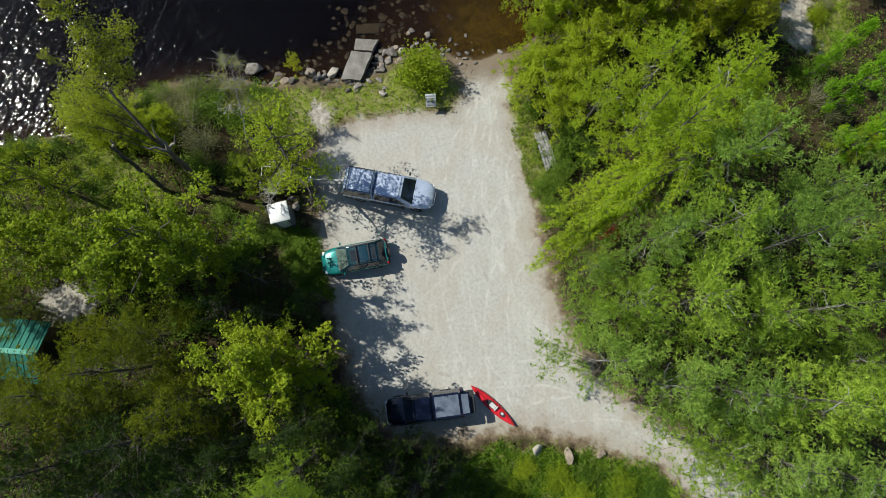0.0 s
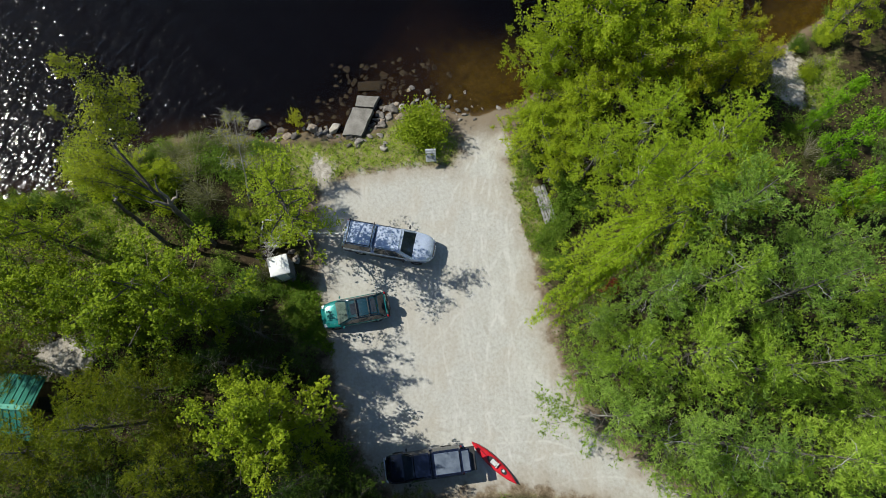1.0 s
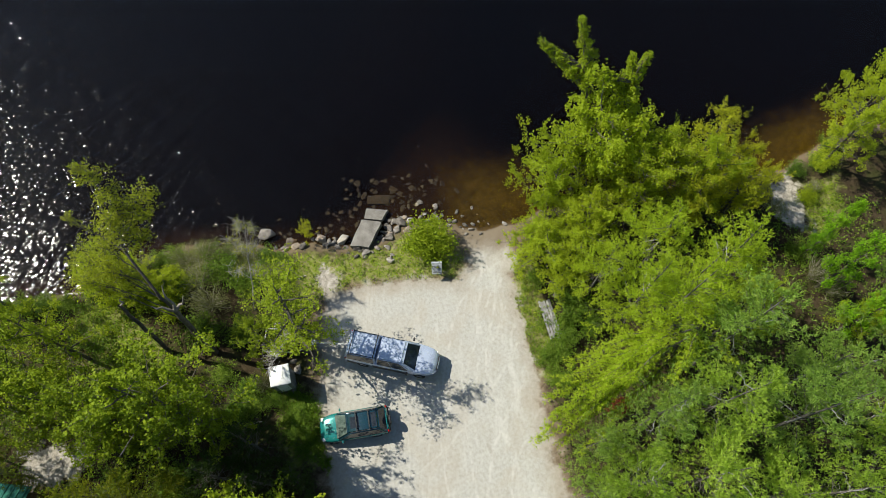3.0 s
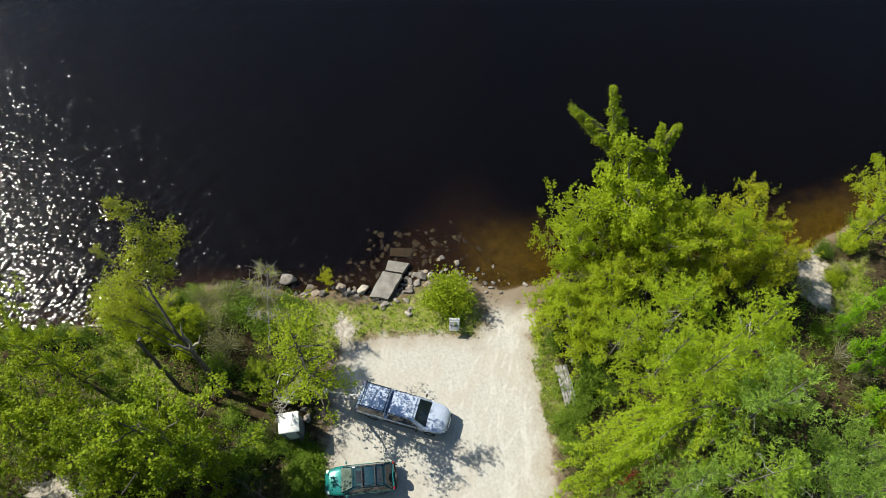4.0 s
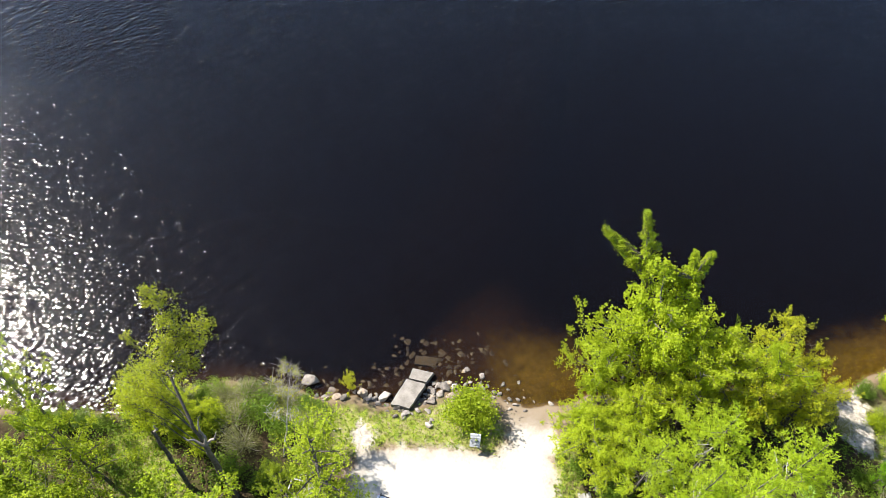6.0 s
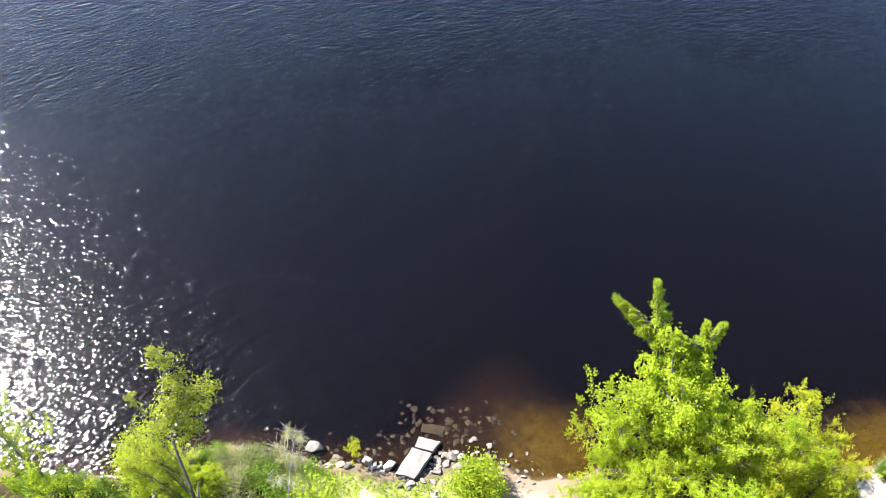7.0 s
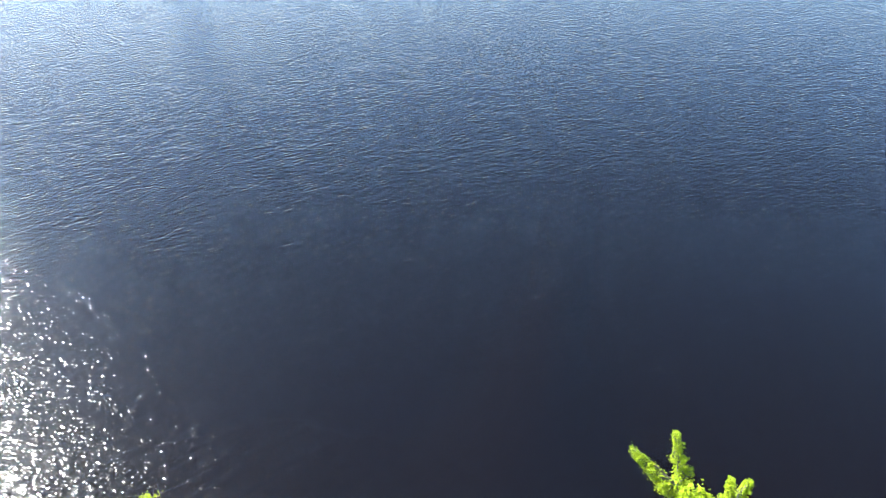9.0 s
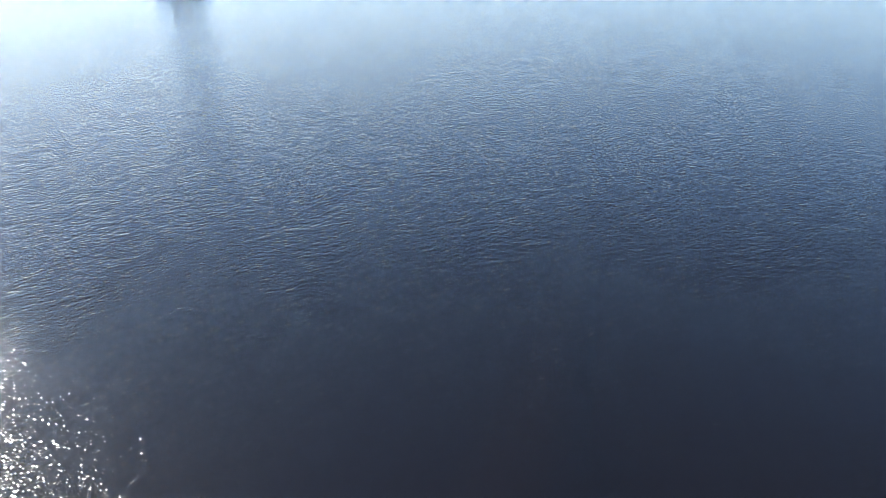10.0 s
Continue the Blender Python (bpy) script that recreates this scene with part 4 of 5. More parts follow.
# silver crew-cab pickup with a cap
truck = thing("pickup_truck", pose(-3.35, 10.1, 0, 0, 0, -10.5), "silver crew-cab pickup truck with a matching bed cap and roof bars", "truck")
part("body", hull([(-2.86, 0.90, 0.52, 0.98), (-2.8, 0.96, 0.45, 1.12), (-1.0, 0.97, 0.42, 1.15), (0.9, 0.97, 0.42, 1.15), (1.45, 0.96, 0.42, 1.16), (2.1, 0.91, 0.42, 1.12), (2.45, 0.84, 0.44, 1.06), (2.68, 0.73, 0.46, 0.97), (2.83, 0.58, 0.5, 0.86), (2.92, 0.38, 0.54, 0.74)]), SILVER, truck)
cab = cabin(-0.88, 1.62, -0.78, 0.78, 0.93, 0.74, 1.12, 1.88)
part("cab", cabin_mesh(cab, 0.09), SILVER, truck)
part("windshield", pane(cab, "front", 0.08, 0.92, 0.06, 0.9), GLASS_BLUE, truck)
side_windows(truck, cab, [(0.03, 0.41), (0.43, 0.84)], 0.06, 0.92)
for sg in (-1, 1):
    # Dark panels stand in for shade on the truck's lower sides.
    part("side_shade_panel", box((0.0, sg * 0.965, 0.66), (2.2, 0.05, 0.44)), TRIM, truck, "dark grey panel in place of shade on the lower door", bevel=0.02)
    part("bed_shade_panel", box((-2.45, sg * 0.955, 0.66), (0.6, 0.05, 0.4)), TRIM, truck, bevel=0.02)
    part("door_handle", box((-0.2, sg * 0.985, 0.98), (0.16, 0.03, 0.04)), CHROME, truck, bevel=0.01)
cap = cabin(-2.84, -0.92, -2.74, -0.96, 0.93, 0.76, 1.12, 1.86)
part("bed_cap", cabin_mesh(cap, 0.08), SILVER, truck, "silver fibreglass bed cap")
side_windows(truck, cap, [(0.05, 0.95)], 0.08, 0.9)
part("rear_window", pane(cap, "rear", 0.1, 0.9, 0.15, 0.85), GLASS, truck)
for x in (-2.55, -1.05):
    bar = rod((x, -0.82, 1.97), (x, 0.82, 1.97), 0.025)
    for sg in (-1, 1):
        rod((x, sg * 0.7, 1.84), (x, sg * 0.7, 1.97), 0.03, bm=bar)
    part("roof_bar", bar, TRIM, truck, "black roof bar")
for sg in (-1, 1):
    part("roof_rail", rod((-2.6, sg * 0.72, 1.9), (-1.0, sg * 0.72, 1.9), 0.022), TRIM, truck)
part("sunroof", pane(cab, "roof", 0.42, 0.72, 0.28, 0.72, 0.004), SILVER, truck)
part("front_bumper", box((2.82, 0, 0.5), (0.2, 0.95, 0.2)), SILVER, truck, bevel=0.06)
part("grille", box((2.84, 0, 0.82), (0.06, 0.95, 0.2)), TRIM, truck, bevel=0.02)
part("rear_bumper", box((-2.92, 0, 0.58), (0.16, 1.7, 0.16)), CHROME, truck, bevel=0.04)
lamps(truck, 2.62, 0.64, 0.86, LAMP, "headlight", (0.24, 0.18, 0.16))
lamps(truck, -2.83, 0.84, 0.95, TAIL, "tail_light", (0.08, 0.16, 0.34))
mirrors(truck, 1.12, 0.98, 1.22, TRIM)
for sg in (-1, 1):
    part("hood_crease", box((2.0, sg * 0.45, 1.125), (0.95, 0.03, 0.03), Matrix.Rotation(radians(7), 4, "Y")), SILVER, truck, bevel=0.012)
    part("wiper", rod((1.6, sg * 0.35 - 0.2, 1.17), (1.42, sg * 0.35 + 0.2, 1.30), 0.012), TRIM, truck)
for x in (-1.75, 1.85):
    for sg in (-1, 1):
        wheel(truck, x, sg * 0.86, 0.38)

# teal hatchback with roof bars
car = thing("hatchback_car", pose(-5.48, 5.77, 0, 0, 0, 191), "teal green hatchback car with black roof bars and a sunroof", "car")
part("body", hull([(-2.06, 0.70, 0.42, 0.78), (-1.98, 0.82, 0.34, 0.9), (-1.2, 0.86, 0.3, 0.93), (0.7, 0.86, 0.3, 0.92), (1.3, 0.84, 0.3, 0.86), (1.75, 0.76, 0.32, 0.76), (2.0, 0.64, 0.36, 0.66), (2.08, 0.5, 0.4, 0.56)], 0.05), TEAL, car)
top = cabin(-1.96, 1.12, -1.5, 0.36, 0.80, 0.60, 0.88, 1.46)
part("cabin", cabin_mesh(top, 0.09), TEAL_DARK, car, "dark teal cabin")
part("windshield", pane(top, "front", 0.06, 0.94, 0.05, 0.94), GLASS_LIT, car, "pale greenish windscreen, coloured for the lit interior")
part("rear_window", pane(top, "rear", 0.1, 0.9, 0.15, 0.9), GLASS, car)
side_windows(car, top, [(0.08, 0.30), (0.33, 0.56), (0.59, 0.84)])
part("sunroof", pane(top, "roof", 0.62, 0.9, 0.22, 0.78, 0.006), GLASS, car, "dark glass sunroof")
part("roof_panel", pane(top, "roof", 0.06, 0.22, 0.14, 0.86, 0.005), GLASS, car, "dark rear roof glass")
for x in (-0.95, -0.2):
    bar = box((x, 0, 1.56), (0.07, 1.24, 0.035))
    for sg in (-1, 1):
        box((x, sg * 0.56, 1.51), (0.16, 0.06, 0.1), bm=bar)
    part("roof_bar", bar, TRIM, car, "black roof bar", bevel=0.012)
for sg in (-1, 1):
    part("roof_rail", rod((-1.4, sg * 0.56, 1.49), (0.2, sg * 0.56, 1.49), 0.02), TRIM, car)
part("rear_bumper", box((-2.06, 0, 0.55), (0.14, 1.5, 0.3)), RUSTY, car, bevel=0.05)
part("front_bumper", box((2.02, 0, 0.46), (0.16, 1.1, 0.2)), TEAL, car, bevel=0.06)
lamps(car, 1.86, 0.58, 0.66, LAMP, "headlight", (0.24, 0.22, 0.14))
lamps(car, -2.0, 0.72, 0.85, TAIL, "tail_light", (0.1, 0.14, 0.26))
mirrors(car, 0.75, 0.85, 0.98, TEAL, 0.8)
part("spare_wheel", rod((-2.1, 0.1, 0.82), (-2.22, 0.1, 0.82), 0.3, n=20), TRIM, car, "black covered spare wheel on the tailgate", bevel=0.02)
for x in (-1.25, 1.3):
    for sg in (-1, 1):
        wheel(car, x, sg * 0.76, 0.31, 0.19)

# navy pickup with its cap and tailgate open
ute = thing("pickup_truck", pose(-1.09, -3.37, 0, 0, 0, 187.5), "dark navy pickup truck with cap hatch and tailgate open", "truck")
part("body", hull([(-2.3, 0.84, 0.45, 0.98), (-2.2, 0.86, 0.4, 1.05), (-0.6, 0.87, 0.38, 1.05), (0.8, 0.87, 0.38, 1.05), (1.2, 0.86, 0.38, 1.06), (1.9, 0.83, 0.4, 1.0), (2.2, 0.76, 0.44, 0.9), (2.3, 0.66, 0.48, 0.76)]), NAVY, ute)
cab2 = cabin(-0.45, 1.3, -0.38, 0.62, 0.83, 0.66, 1.02, 1.64)
part("cab", cabin_mesh(cab2, 0.07), NAVY, ute)
part("windshield", pane(cab2, "front", 0.06, 0.94, 0.05, 0.93), GLASS_BLUE, ute)
side_windows(ute, cab2, [(0.06, 0.36), (0.4, 0.78)])
cap2 = cabin(-2.24, -0.5, -2.16, -0.53, 0.84, 0.70, 1.02, 1.68)
part("bed_cap", cabin_mesh(cap2, 0.06), NAVY, ute, "dark bed cap")
part("cap_roof_panel", pane(cap2, "roof", 0.06, 0.94, 0.08, 0.92, 0.02), GLASS_GREY, ute, "grey cap roof")
for k in range(3):
    part("cap_rib", pane(cap2, "roof", 0.14, 0.82, 0.28 + k * 0.2, 0.31 + k * 0.2, 0.035), GLASS_GREY, ute)
side_windows(ute, cap2, [(0.08, 0.92)], 0.2, 0.82)
hatch = part("cap_hatch", box((-2.42, 0, 1.72), (0.56, 1.3, 0.05), Matrix.Rotation(radians(-6), 4, "Y")), NAVY, ute, "raised cap hatch", bevel=0.02)
part("hatch_glass", box((-2.43, 0, 1.755), (0.4, 1.12, 0.02), Matrix.Rotation(radians(-6), 4, "Y")), GLASS_GREY, hatch)
part("tailgate", box((-2.72, 0, 0.72), (0.62, 1.38, 0.06)), TRIM, ute, "lowered black tailgate", bevel=0.02)
part("rear_bumper", box((-2.36, 0, 0.5), (0.18, 1.6, 0.16)), CHROME, ute, bevel=0.04)
part("front_bumper", box((2.3, 0, 0.52), (0.16, 1.4, 0.2)), CHROME, ute, bevel=0.04)
lamps(ute, 2.16, 0.64, 0.8, LAMP, "headlight", (0.22, 0.2, 0.14))
lamps(ute, -2.26, 0.76, 0.88, TAIL, "tail_light", (0.08, 0.15, 0.32))
mirrors(ute, 0.95, 0.88, 1.12, TRIM, 0.9)
for x in (-1.35, 1.5):
    for sg in (-1, 1):
        wheel(ute, x, sg * 0.78, 0.35)

# boat trailer on the silver pickup's hitch
trailer = thing("boat_trailer", pose(-6.42, 10.74, 0, 0, 0, 178), "galvanised boat trailer with a long tongue, hitched to the pickup", "trailer")
part("tongue", box((1.15, 0, 0.5), (2.3, 0.1, 0.1)), GALV, trailer, bevel=0.01)
part("coupler", box((0.05, 0, 0.5), (0.3, 0.14, 0.12)), GALV, trailer, bevel=0.03)
for sg in (-1, 1):
    part("side_rail", rod((1.9, 0, 0.5), (3.1, sg * 0.7, 0.5), 0.045), GALV, trailer)
    part("side_rail", rod((3.05, sg * 0.7, 0.5), (5.2, sg * 0.75, 0.5), 0.045), GALV, trailer)
    wheel(trailer, 4.3, sg * 0.95, 0.28, 0.17)
    part("mudguard", box((4.3, sg * 0.95, 0.63), (0.7, 0.24, 0.03)), GALV, trailer, bevel=0.01)
    part("bunk", box((4.1, sg * 0.38, 0.62), (2.0, 0.12, 0.06)), TRIM, trailer, "carpeted bunk board", bevel=0.015)
for x in (3.1, 4.3, 5.15):
    part("crossbar", rod((x, -0.75, 0.5), (x, 0.75, 0.5), 0.04), GALV, trailer)
part("winch_post", rod((1.75, 0, 0.5), (1.9, 0, 1.1), 0.04), GALV, trailer)
part("jack_wheel", rod((0.45, 0.1, 0.0), (0.45, 0.1, 0.75), 0.035), GALV, trailer)

# red kayak on the gravel
KAYAK = surface("red kayak plastic", (0.42, 0.008, 0.018), (0.60, 0.02, 0.03), 3, 40, 0.35, bump=0.002, coat=0.2)
SEAT = surface("grey seat foam", (0.4, 0.4, 0.4), (0.58, 0.57, 0.55), 10, 60, 0.8, bump=0.004)
kayak = thing("kayak", pose(3.03, -3.28, 0, 0, 0, 137.5), "red plastic sit-in kayak lying on the gravel", "kayak")
rings = []
for k in range(21):
    u = k / 20 * 2 - 1
    w = 0.32 * max(0.02, (1 - abs(u) ** 2.1)) ** 0.8
    dip = 0.16 * abs(u) ** 3
    deck = 0.30 + 0.05 * abs(u) ** 2 - (0.0 if abs(u) < 0.95 else 0.05)
    rings.append([(u * 1.78, w * math.cos(a), (0.16 + dip * 0.7) + (deck - 0.16 - dip * 0.7) * math.sin(a) if math.sin(a) > 0 else (0.16 + dip * 0.7) + (0.16 + dip * 0.7 - dip) * math.sin(a)) for a in (j * math.pi / 7 for j in range(14))])
part("hull", loft(rings), KAYAK, kayak, smooth=50)


def oval(cx, a, b, z, h, n=20):
    return loft([[(cx + a * math.cos(t), b * math.sin(t), zz) for t in (j * 2 * math.pi / n for j in range(n))] for zz in (z, z + h)])


part("cockpit_rim", oval(0.08, 0.46, 0.225, 0.29, 0.045), KAYAK, kayak, bevel=0.012)
part("cockpit", oval(0.08, 0.42, 0.195, 0.30, 0.042), TRIM, kayak, "dark open cockpit")
part("seat", box((0.0, 0, 0.35), (0.40, 0.27, 0.03)), SEAT, kayak, "pale grey seat", bevel=0.012)
part("seat_back", box((-0.26, 0, 0.38), (0.06, 0.34, 0.12), Matrix.Rotation(radians(-20), 4, "Y")), SEAT, kayak, bevel=0.02)
part("hatch", oval(-0.78, 0.21, 0.125, 0.30, 0.035), TRIM, kayak, "dark stern hatch")
part("hatch_bag", box((-0.74, -0.03, 0.345), (0.17, 0.14, 0.04)), SEAT, kayak, bevel=0.015)
part("deck_line", rod((0.62, 0, 0.35), (1.5, 0, 0.36), 0.008, n=6), TRIM, kayak)
part("grab_handle", rod((1.68, -0.03, 0.38), (1.68, 0.03, 0.38), 0.02, n=8), TRIM, kayak)

# portable toilet by the trees
PLASTIC = surface("white moulded plastic", (0.62, 0.64, 0.64), (0.8, 0.81, 0.8), 3, 40, 0.45, bump=0.002)
PLASTIC_GREY = surface("grey moulded plastic", (0.10, 0.11, 0.12), (0.2, 0.21, 0.22), 3, 40, 0.5, bump=0.002)
loo = thing("portable_toilet", pose(-9.99, 8.35, 0, 0, 0, 14), "grey portable toilet with a white roof under the trees", "toilet")
part("base", box((0, 0, 0.07), (1.16, 1.2, 0.14)), PLASTIC_GREY, loo, bevel=0.03)
for x, y, sx, sy in ((0, 0.54, 1.1, 0.05), (-0.53, 0, 0.05, 1.03), (0.53, 0, 0.05, 1.03), (-0.44, -0.54, 0.22, 0.05), (0.44, -0.54, 0.22, 0.05)):
    part("wall_panel", box((x, y, 1.1), (sx, sy, 1.94)), PLASTIC_GREY, loo, bevel=0.015)
door = part("door", box((0, -0.55, 1.08), (0.66, 0.045, 1.86)), PLASTIC, loo, "white door", bevel=0.015)
part("handle", rod((0.24, -0.58, 1.05), (0.24, -0.58, 1.2), 0.015), TRIM, door)
part("roof", loft([[(x * k, y * k, z) for x, y in ((-0.61, -0.61), (0.61, -0.61), (0.61, 0.61), (-0.61, 0.61))] for k, z in ((1, 2.07), (1, 2.13), (0.86, 2.2), (0.3, 2.24))]), PLASTIC, loo, "white translucent roof", bevel=0.01)
part("vent_pipe", rod((-0.4, 0.4, 2.1), (-0.4, 0.4, 2.5), 0.05), PLASTIC_GREY, loo)

# information board
board = thing("information_board", pose(-0.78, 15.86, 0, 0, 0, 3), "low tilted information board on two posts at the lot's edge", "sign")
for sg in (-1, 1):
    part("post", box((sg * 0.22, 0.1, 0.45), (0.08, 0.08, 0.95)), TIMBER, board, bevel=0.008)
face = part("panel", box((0, 0, 0.9), (0.66, 0.78, 0.05), Matrix.Rotation(radians(38), 4, "X")), surface("grey printed panel", (0.30, 0.32, 0.33), (0.42, 0.43, 0.43), 6, 60, 0.5, bump=0), board, "grey printed panel", bevel=0.006)
part("panel_frame", box((0, 0.32, 1.16), (0.68, 0.1, 0.05), Matrix.Rotation(radians(38), 4, "X")), PLASTIC, face, "white top rail", bevel=0.01)
m38 = Matrix.Translation((0, 0, 0.9)) @ Matrix.Rotation(radians(38), 4, "X")
for k in range(7):
    y = 0.24 - k * 0.085
    part("text_bar", box(m38 @ Vector((0, y, 0.03)), (0.5 - 0.06 * (k % 3), 0.022, 0.006), Matrix.Rotation(radians(38), 4, "X")), TRIM if k else PLASTIC, face)

# old dock section lying on the grass
dock = thing("dock_section", pose(6.63, 12.82, 0, 0, 0, -73), "silvered old wooden dock section lying on the grass", "dock")
for k in range(5):
    part("plank", box((0.09 * (k % 2) - 0.05 * (k % 3), -0.33 + k * 0.165, 0.2 + 0.014 * (k % 3)), (2.65 - 0.16 * (k % 3), 0.135 + 0.01 * (k % 2), 0.045), Matrix.Rotation(radians((k % 3 - 1) * 1.1), 4, "Z")), TIMBER, dock, bevel=0.01)
for x in (-1.0, 0, 1.0):
    part("crossbeam", box((x, 0, 0.1), (0.12, 0.8, 0.13)), TIMBER, dock, bevel=0.01)

# shed with a green metal roof among the trees
ROOF = surface("green metal roofing", (0.02, 0.14, 0.10), (0.045, 0.22, 0.16), 2, 40, 0.4, 0.3, bump=0.002)
BOARDS = surface("brown shed boards", (0.07, 0.045, 0.028), (0.15, 0.10, 0.065), 4, 50, 0.8, bump=0.006, vary=0.2)
sx, sy = -25.61, 0.06
shed = thing("shed", pose(sx, sy, soil_at(sx, sy), 0, 0, -4), "small brown shed with a green standing-seam metal roof", "shed")
for y in (-1.45, 1.45):
    part("wall", box((0, y, 1.05), (3.9, 0.1, 2.1)), BOARDS, shed)
for x in (-1.9, 1.9):
    part("gable", loft([[(x + d, -1.4, 0), (x + d, 1.4, 0), (x + d, 1.4, 2.05), (x + d, 0, 2.85), (x + d, -1.4, 2.05)] for d in (-0.05, 0.05)]), BOARDS, shed)
for sg in (-1, 1):
    slope = part("roof_slope", box((0, sg * 0.9, 2.5), (4.5, 2.15, 0.05), Matrix.Rotation(radians(-sg * 29), 4, "X")), ROOF, shed, "green metal roof")
    for k in range(12):
        part("seam", box((-2.1 + k * 0.38, sg * 0.9, 2.545), (0.035, 2.15, 0.05), Matrix.Rotation(radians(-sg * 29), 4, "X")), ROOF, slope)
part("ridge_cap", box((0, 0, 3.03), (4.5, 0.3, 0.05)), ROOF, shed, bevel=0.02)
part("shed_door", box((1.97, 0.2, 0.98), (0.05, 0.9, 1.9)), TRIM, shed, "dark doorway board")


# ---- stones and slabs ----
def stone_mesh(seed, material):
    bm = bmesh.new()
    r = random.Random(seed)
    for k in range(11):
        a, z = k * 2.4 + r.gauss(0, 0.4), r.choice((-0.4, 0.1, 0.36))
        s = 0.5 * r.uniform(0.72, 1.08) * (1.0 if z < 0.3 else 0.66)
        bm.verts.new((math.cos(a) * s, math.sin(a) * s, z + r.gauss(0, 0.05)))
    hull = bmesh.ops.convex_hull(bm, input=list(bm.verts))
    bmesh.ops.delete(bm, geom=[v for v in bm.verts if not v.link_faces], context="VERTS")
    bmesh.ops.bevel(bm, geom=list(bm.edges), offset=0.035, segments=1, affect="EDGES", clamp_overlap=True)
    bmesh.ops.triangulate(bm, faces=list(bm.faces))
    for v in bm.verts:
        v.co *= 1 + 0.07 * noise.noise(v.co * 5 + Vector((seed, 0, 0)))
    bmesh.ops.recalc_face_normals(bm, faces=bm.faces)
    me = bpy.data.meshes.new("rock")
    bm.to_mesh(me)
    bm.free()
    me.materials.append(material)
    me.polygons.foreach_set("use_smooth", [True] * len(me.polygons))
    me.set_sharp_from_angle(angle=radians(24))
    return me


STONES = {key: [stone_mesh(s + k * 10, m) for s in range(6)] for k, (key, m) in enumerate((("grey", GRANITE), ("pale", GRANITE_PALE), ("wet", STONE_WET), ("cream", GRANITE_CREAM), ("tan", GRANITE_TAN)))}


def rock(x, y, size, key, label, group, flat=0.5, z=None, name="rock", turn=None):
    o = new(name, rng.choice(STONES[key]))
    sz = size * flat * rng.uniform(0.8, 1.15)
    if key == "wet":
        z = min(soil_at(x, y), WATER_Z - 0.1) - sz * 0.45
    o.matrix_basis = pose(x, y, (soil_at(x, y) if z is None else z) + sz * 0.22, rng.uniform(-12, 12), rng.uniform(-12, 12), rng.uniform(0, 360)) @ Matrix.Diagonal((size * rng.uniform(0.95, 1.3), size * rng.uniform(0.75, 1), sz, 1))
    if turn is not None:
        o.matrix_basis = pose(x, y, o.location.z, 0, 4, turn) @ Matrix.Diagonal((size * 1.3, size * 0.75, sz, 1))
    return tagged(o, label, "rock", group)


def slab(name, corners, z, thick, tilt, label, mat):
    """A broken concrete slab over four corners."""
    bm = bmesh.new()
    lo, hi = [], []
    for k, (x, y) in enumerate(corners):
        zz = z + tilt[k]
        hi.append((x, y, zz))
        lo.append((x + 0.05 * (-1) ** k, y, zz - thick))
    loft([lo, hi], bm)
    bmesh.ops.subdivide_edges(bm, edges=list(bm.edges), cuts=4, use_grid_fill=True)
    for v in bm.verts:
        v.co += Vector((noise.noise(v.co * 2.3), noise.noise(v.co * 2.3 + Vector((9, 0, 0))), 0)) * 0.07 + Vector((0, 0, noise.noise(v.co * 1.7 + Vector((0, 7, 0))) * 0.02))
    return tagged(part(name, bm, mat, smooth=35), label, "slab", "broken slabs at the water")


slab("concrete_slab", [(-6.71, 17.64), (-5.41, 17.56), (-4.7, 19.48), (-6.08, 19.64)], 0.14, 0.5, (0.02, 0.06, -0.06, -0.1), "broken pale concrete slab on the rocky shore", CONCRETE)
slab("concrete_slab", [(-5.93, 19.79), (-4.66, 19.71), (-4.33, 20.55), (-5.84, 20.62)], -0.12, 0.4, (0.0, 0.04, -0.06, -0.12), "broken concrete slab sloping into the water", CONCRETE)
slab("concrete_slab", [(-5.87, 21.13), (-4.34, 21.19), (-4.28, 21.93), (-5.9, 21.81)], -0.56, 0.3, (0, 0, -0.05, -0.08), "brown concrete slab under shallow water", STONE_WET)

for x, y, s, key in [(-8.95, 18.51, .6, "grey"), (-8.25, 18.19, .6, "grey"), (-8.54, 17.96, .4, "grey"), (-9.88, 17.8, .5, "grey"),
                     (-4.33, 19.38, .5, "grey"), (-3.73, 19.7, .75, "grey"), (-3.6, 19.18, .5, "pale"), (-4.05, 18.7, .5, "grey"), (-4.48, 18.35, .45, "grey"), (-3.21, 20.14, .4, "grey"), (-2.72, 19.98, .5, "grey"),
                     (-1.1, 20.26, .6, "grey"), (-0.53, 20.31, .4, "grey"), (-0.15, 19.66, .35, "grey"), (-4.91, 17.64, .35, "pale"), (-5.53, 17.21, .5, "grey"), (-6.02, 17.37, .4, "grey"), (-5.16, 17.25, .3, "grey"), (3.78, 19.78, .32, "pale"), (-7.81, 17.88, .35, "grey"), (-1.78, 20.38, .4, "pale")]:
    rock(x, y, s, key, "grey weathered granite rock on the lake shore", "shore rocks", 0.42)
rock(-7.26, 18.23, 1.05, "cream", "large whitish granite boulder beside the slab", "shore rocks", 0.6)
rock(-3.93, 16.71, .52, "pale", "small whitish boulder in the grass by the lot", "grass boulders")
rock(-3.9, 17.06, .28, "pale", "small whitish boulder in the grass by the lot", "grass boulders")
rock(5.7, -5.91, 0.86, "cream", "whitish angular boulder in tall green grass", "grass boulders", 0.8, z=0.2)
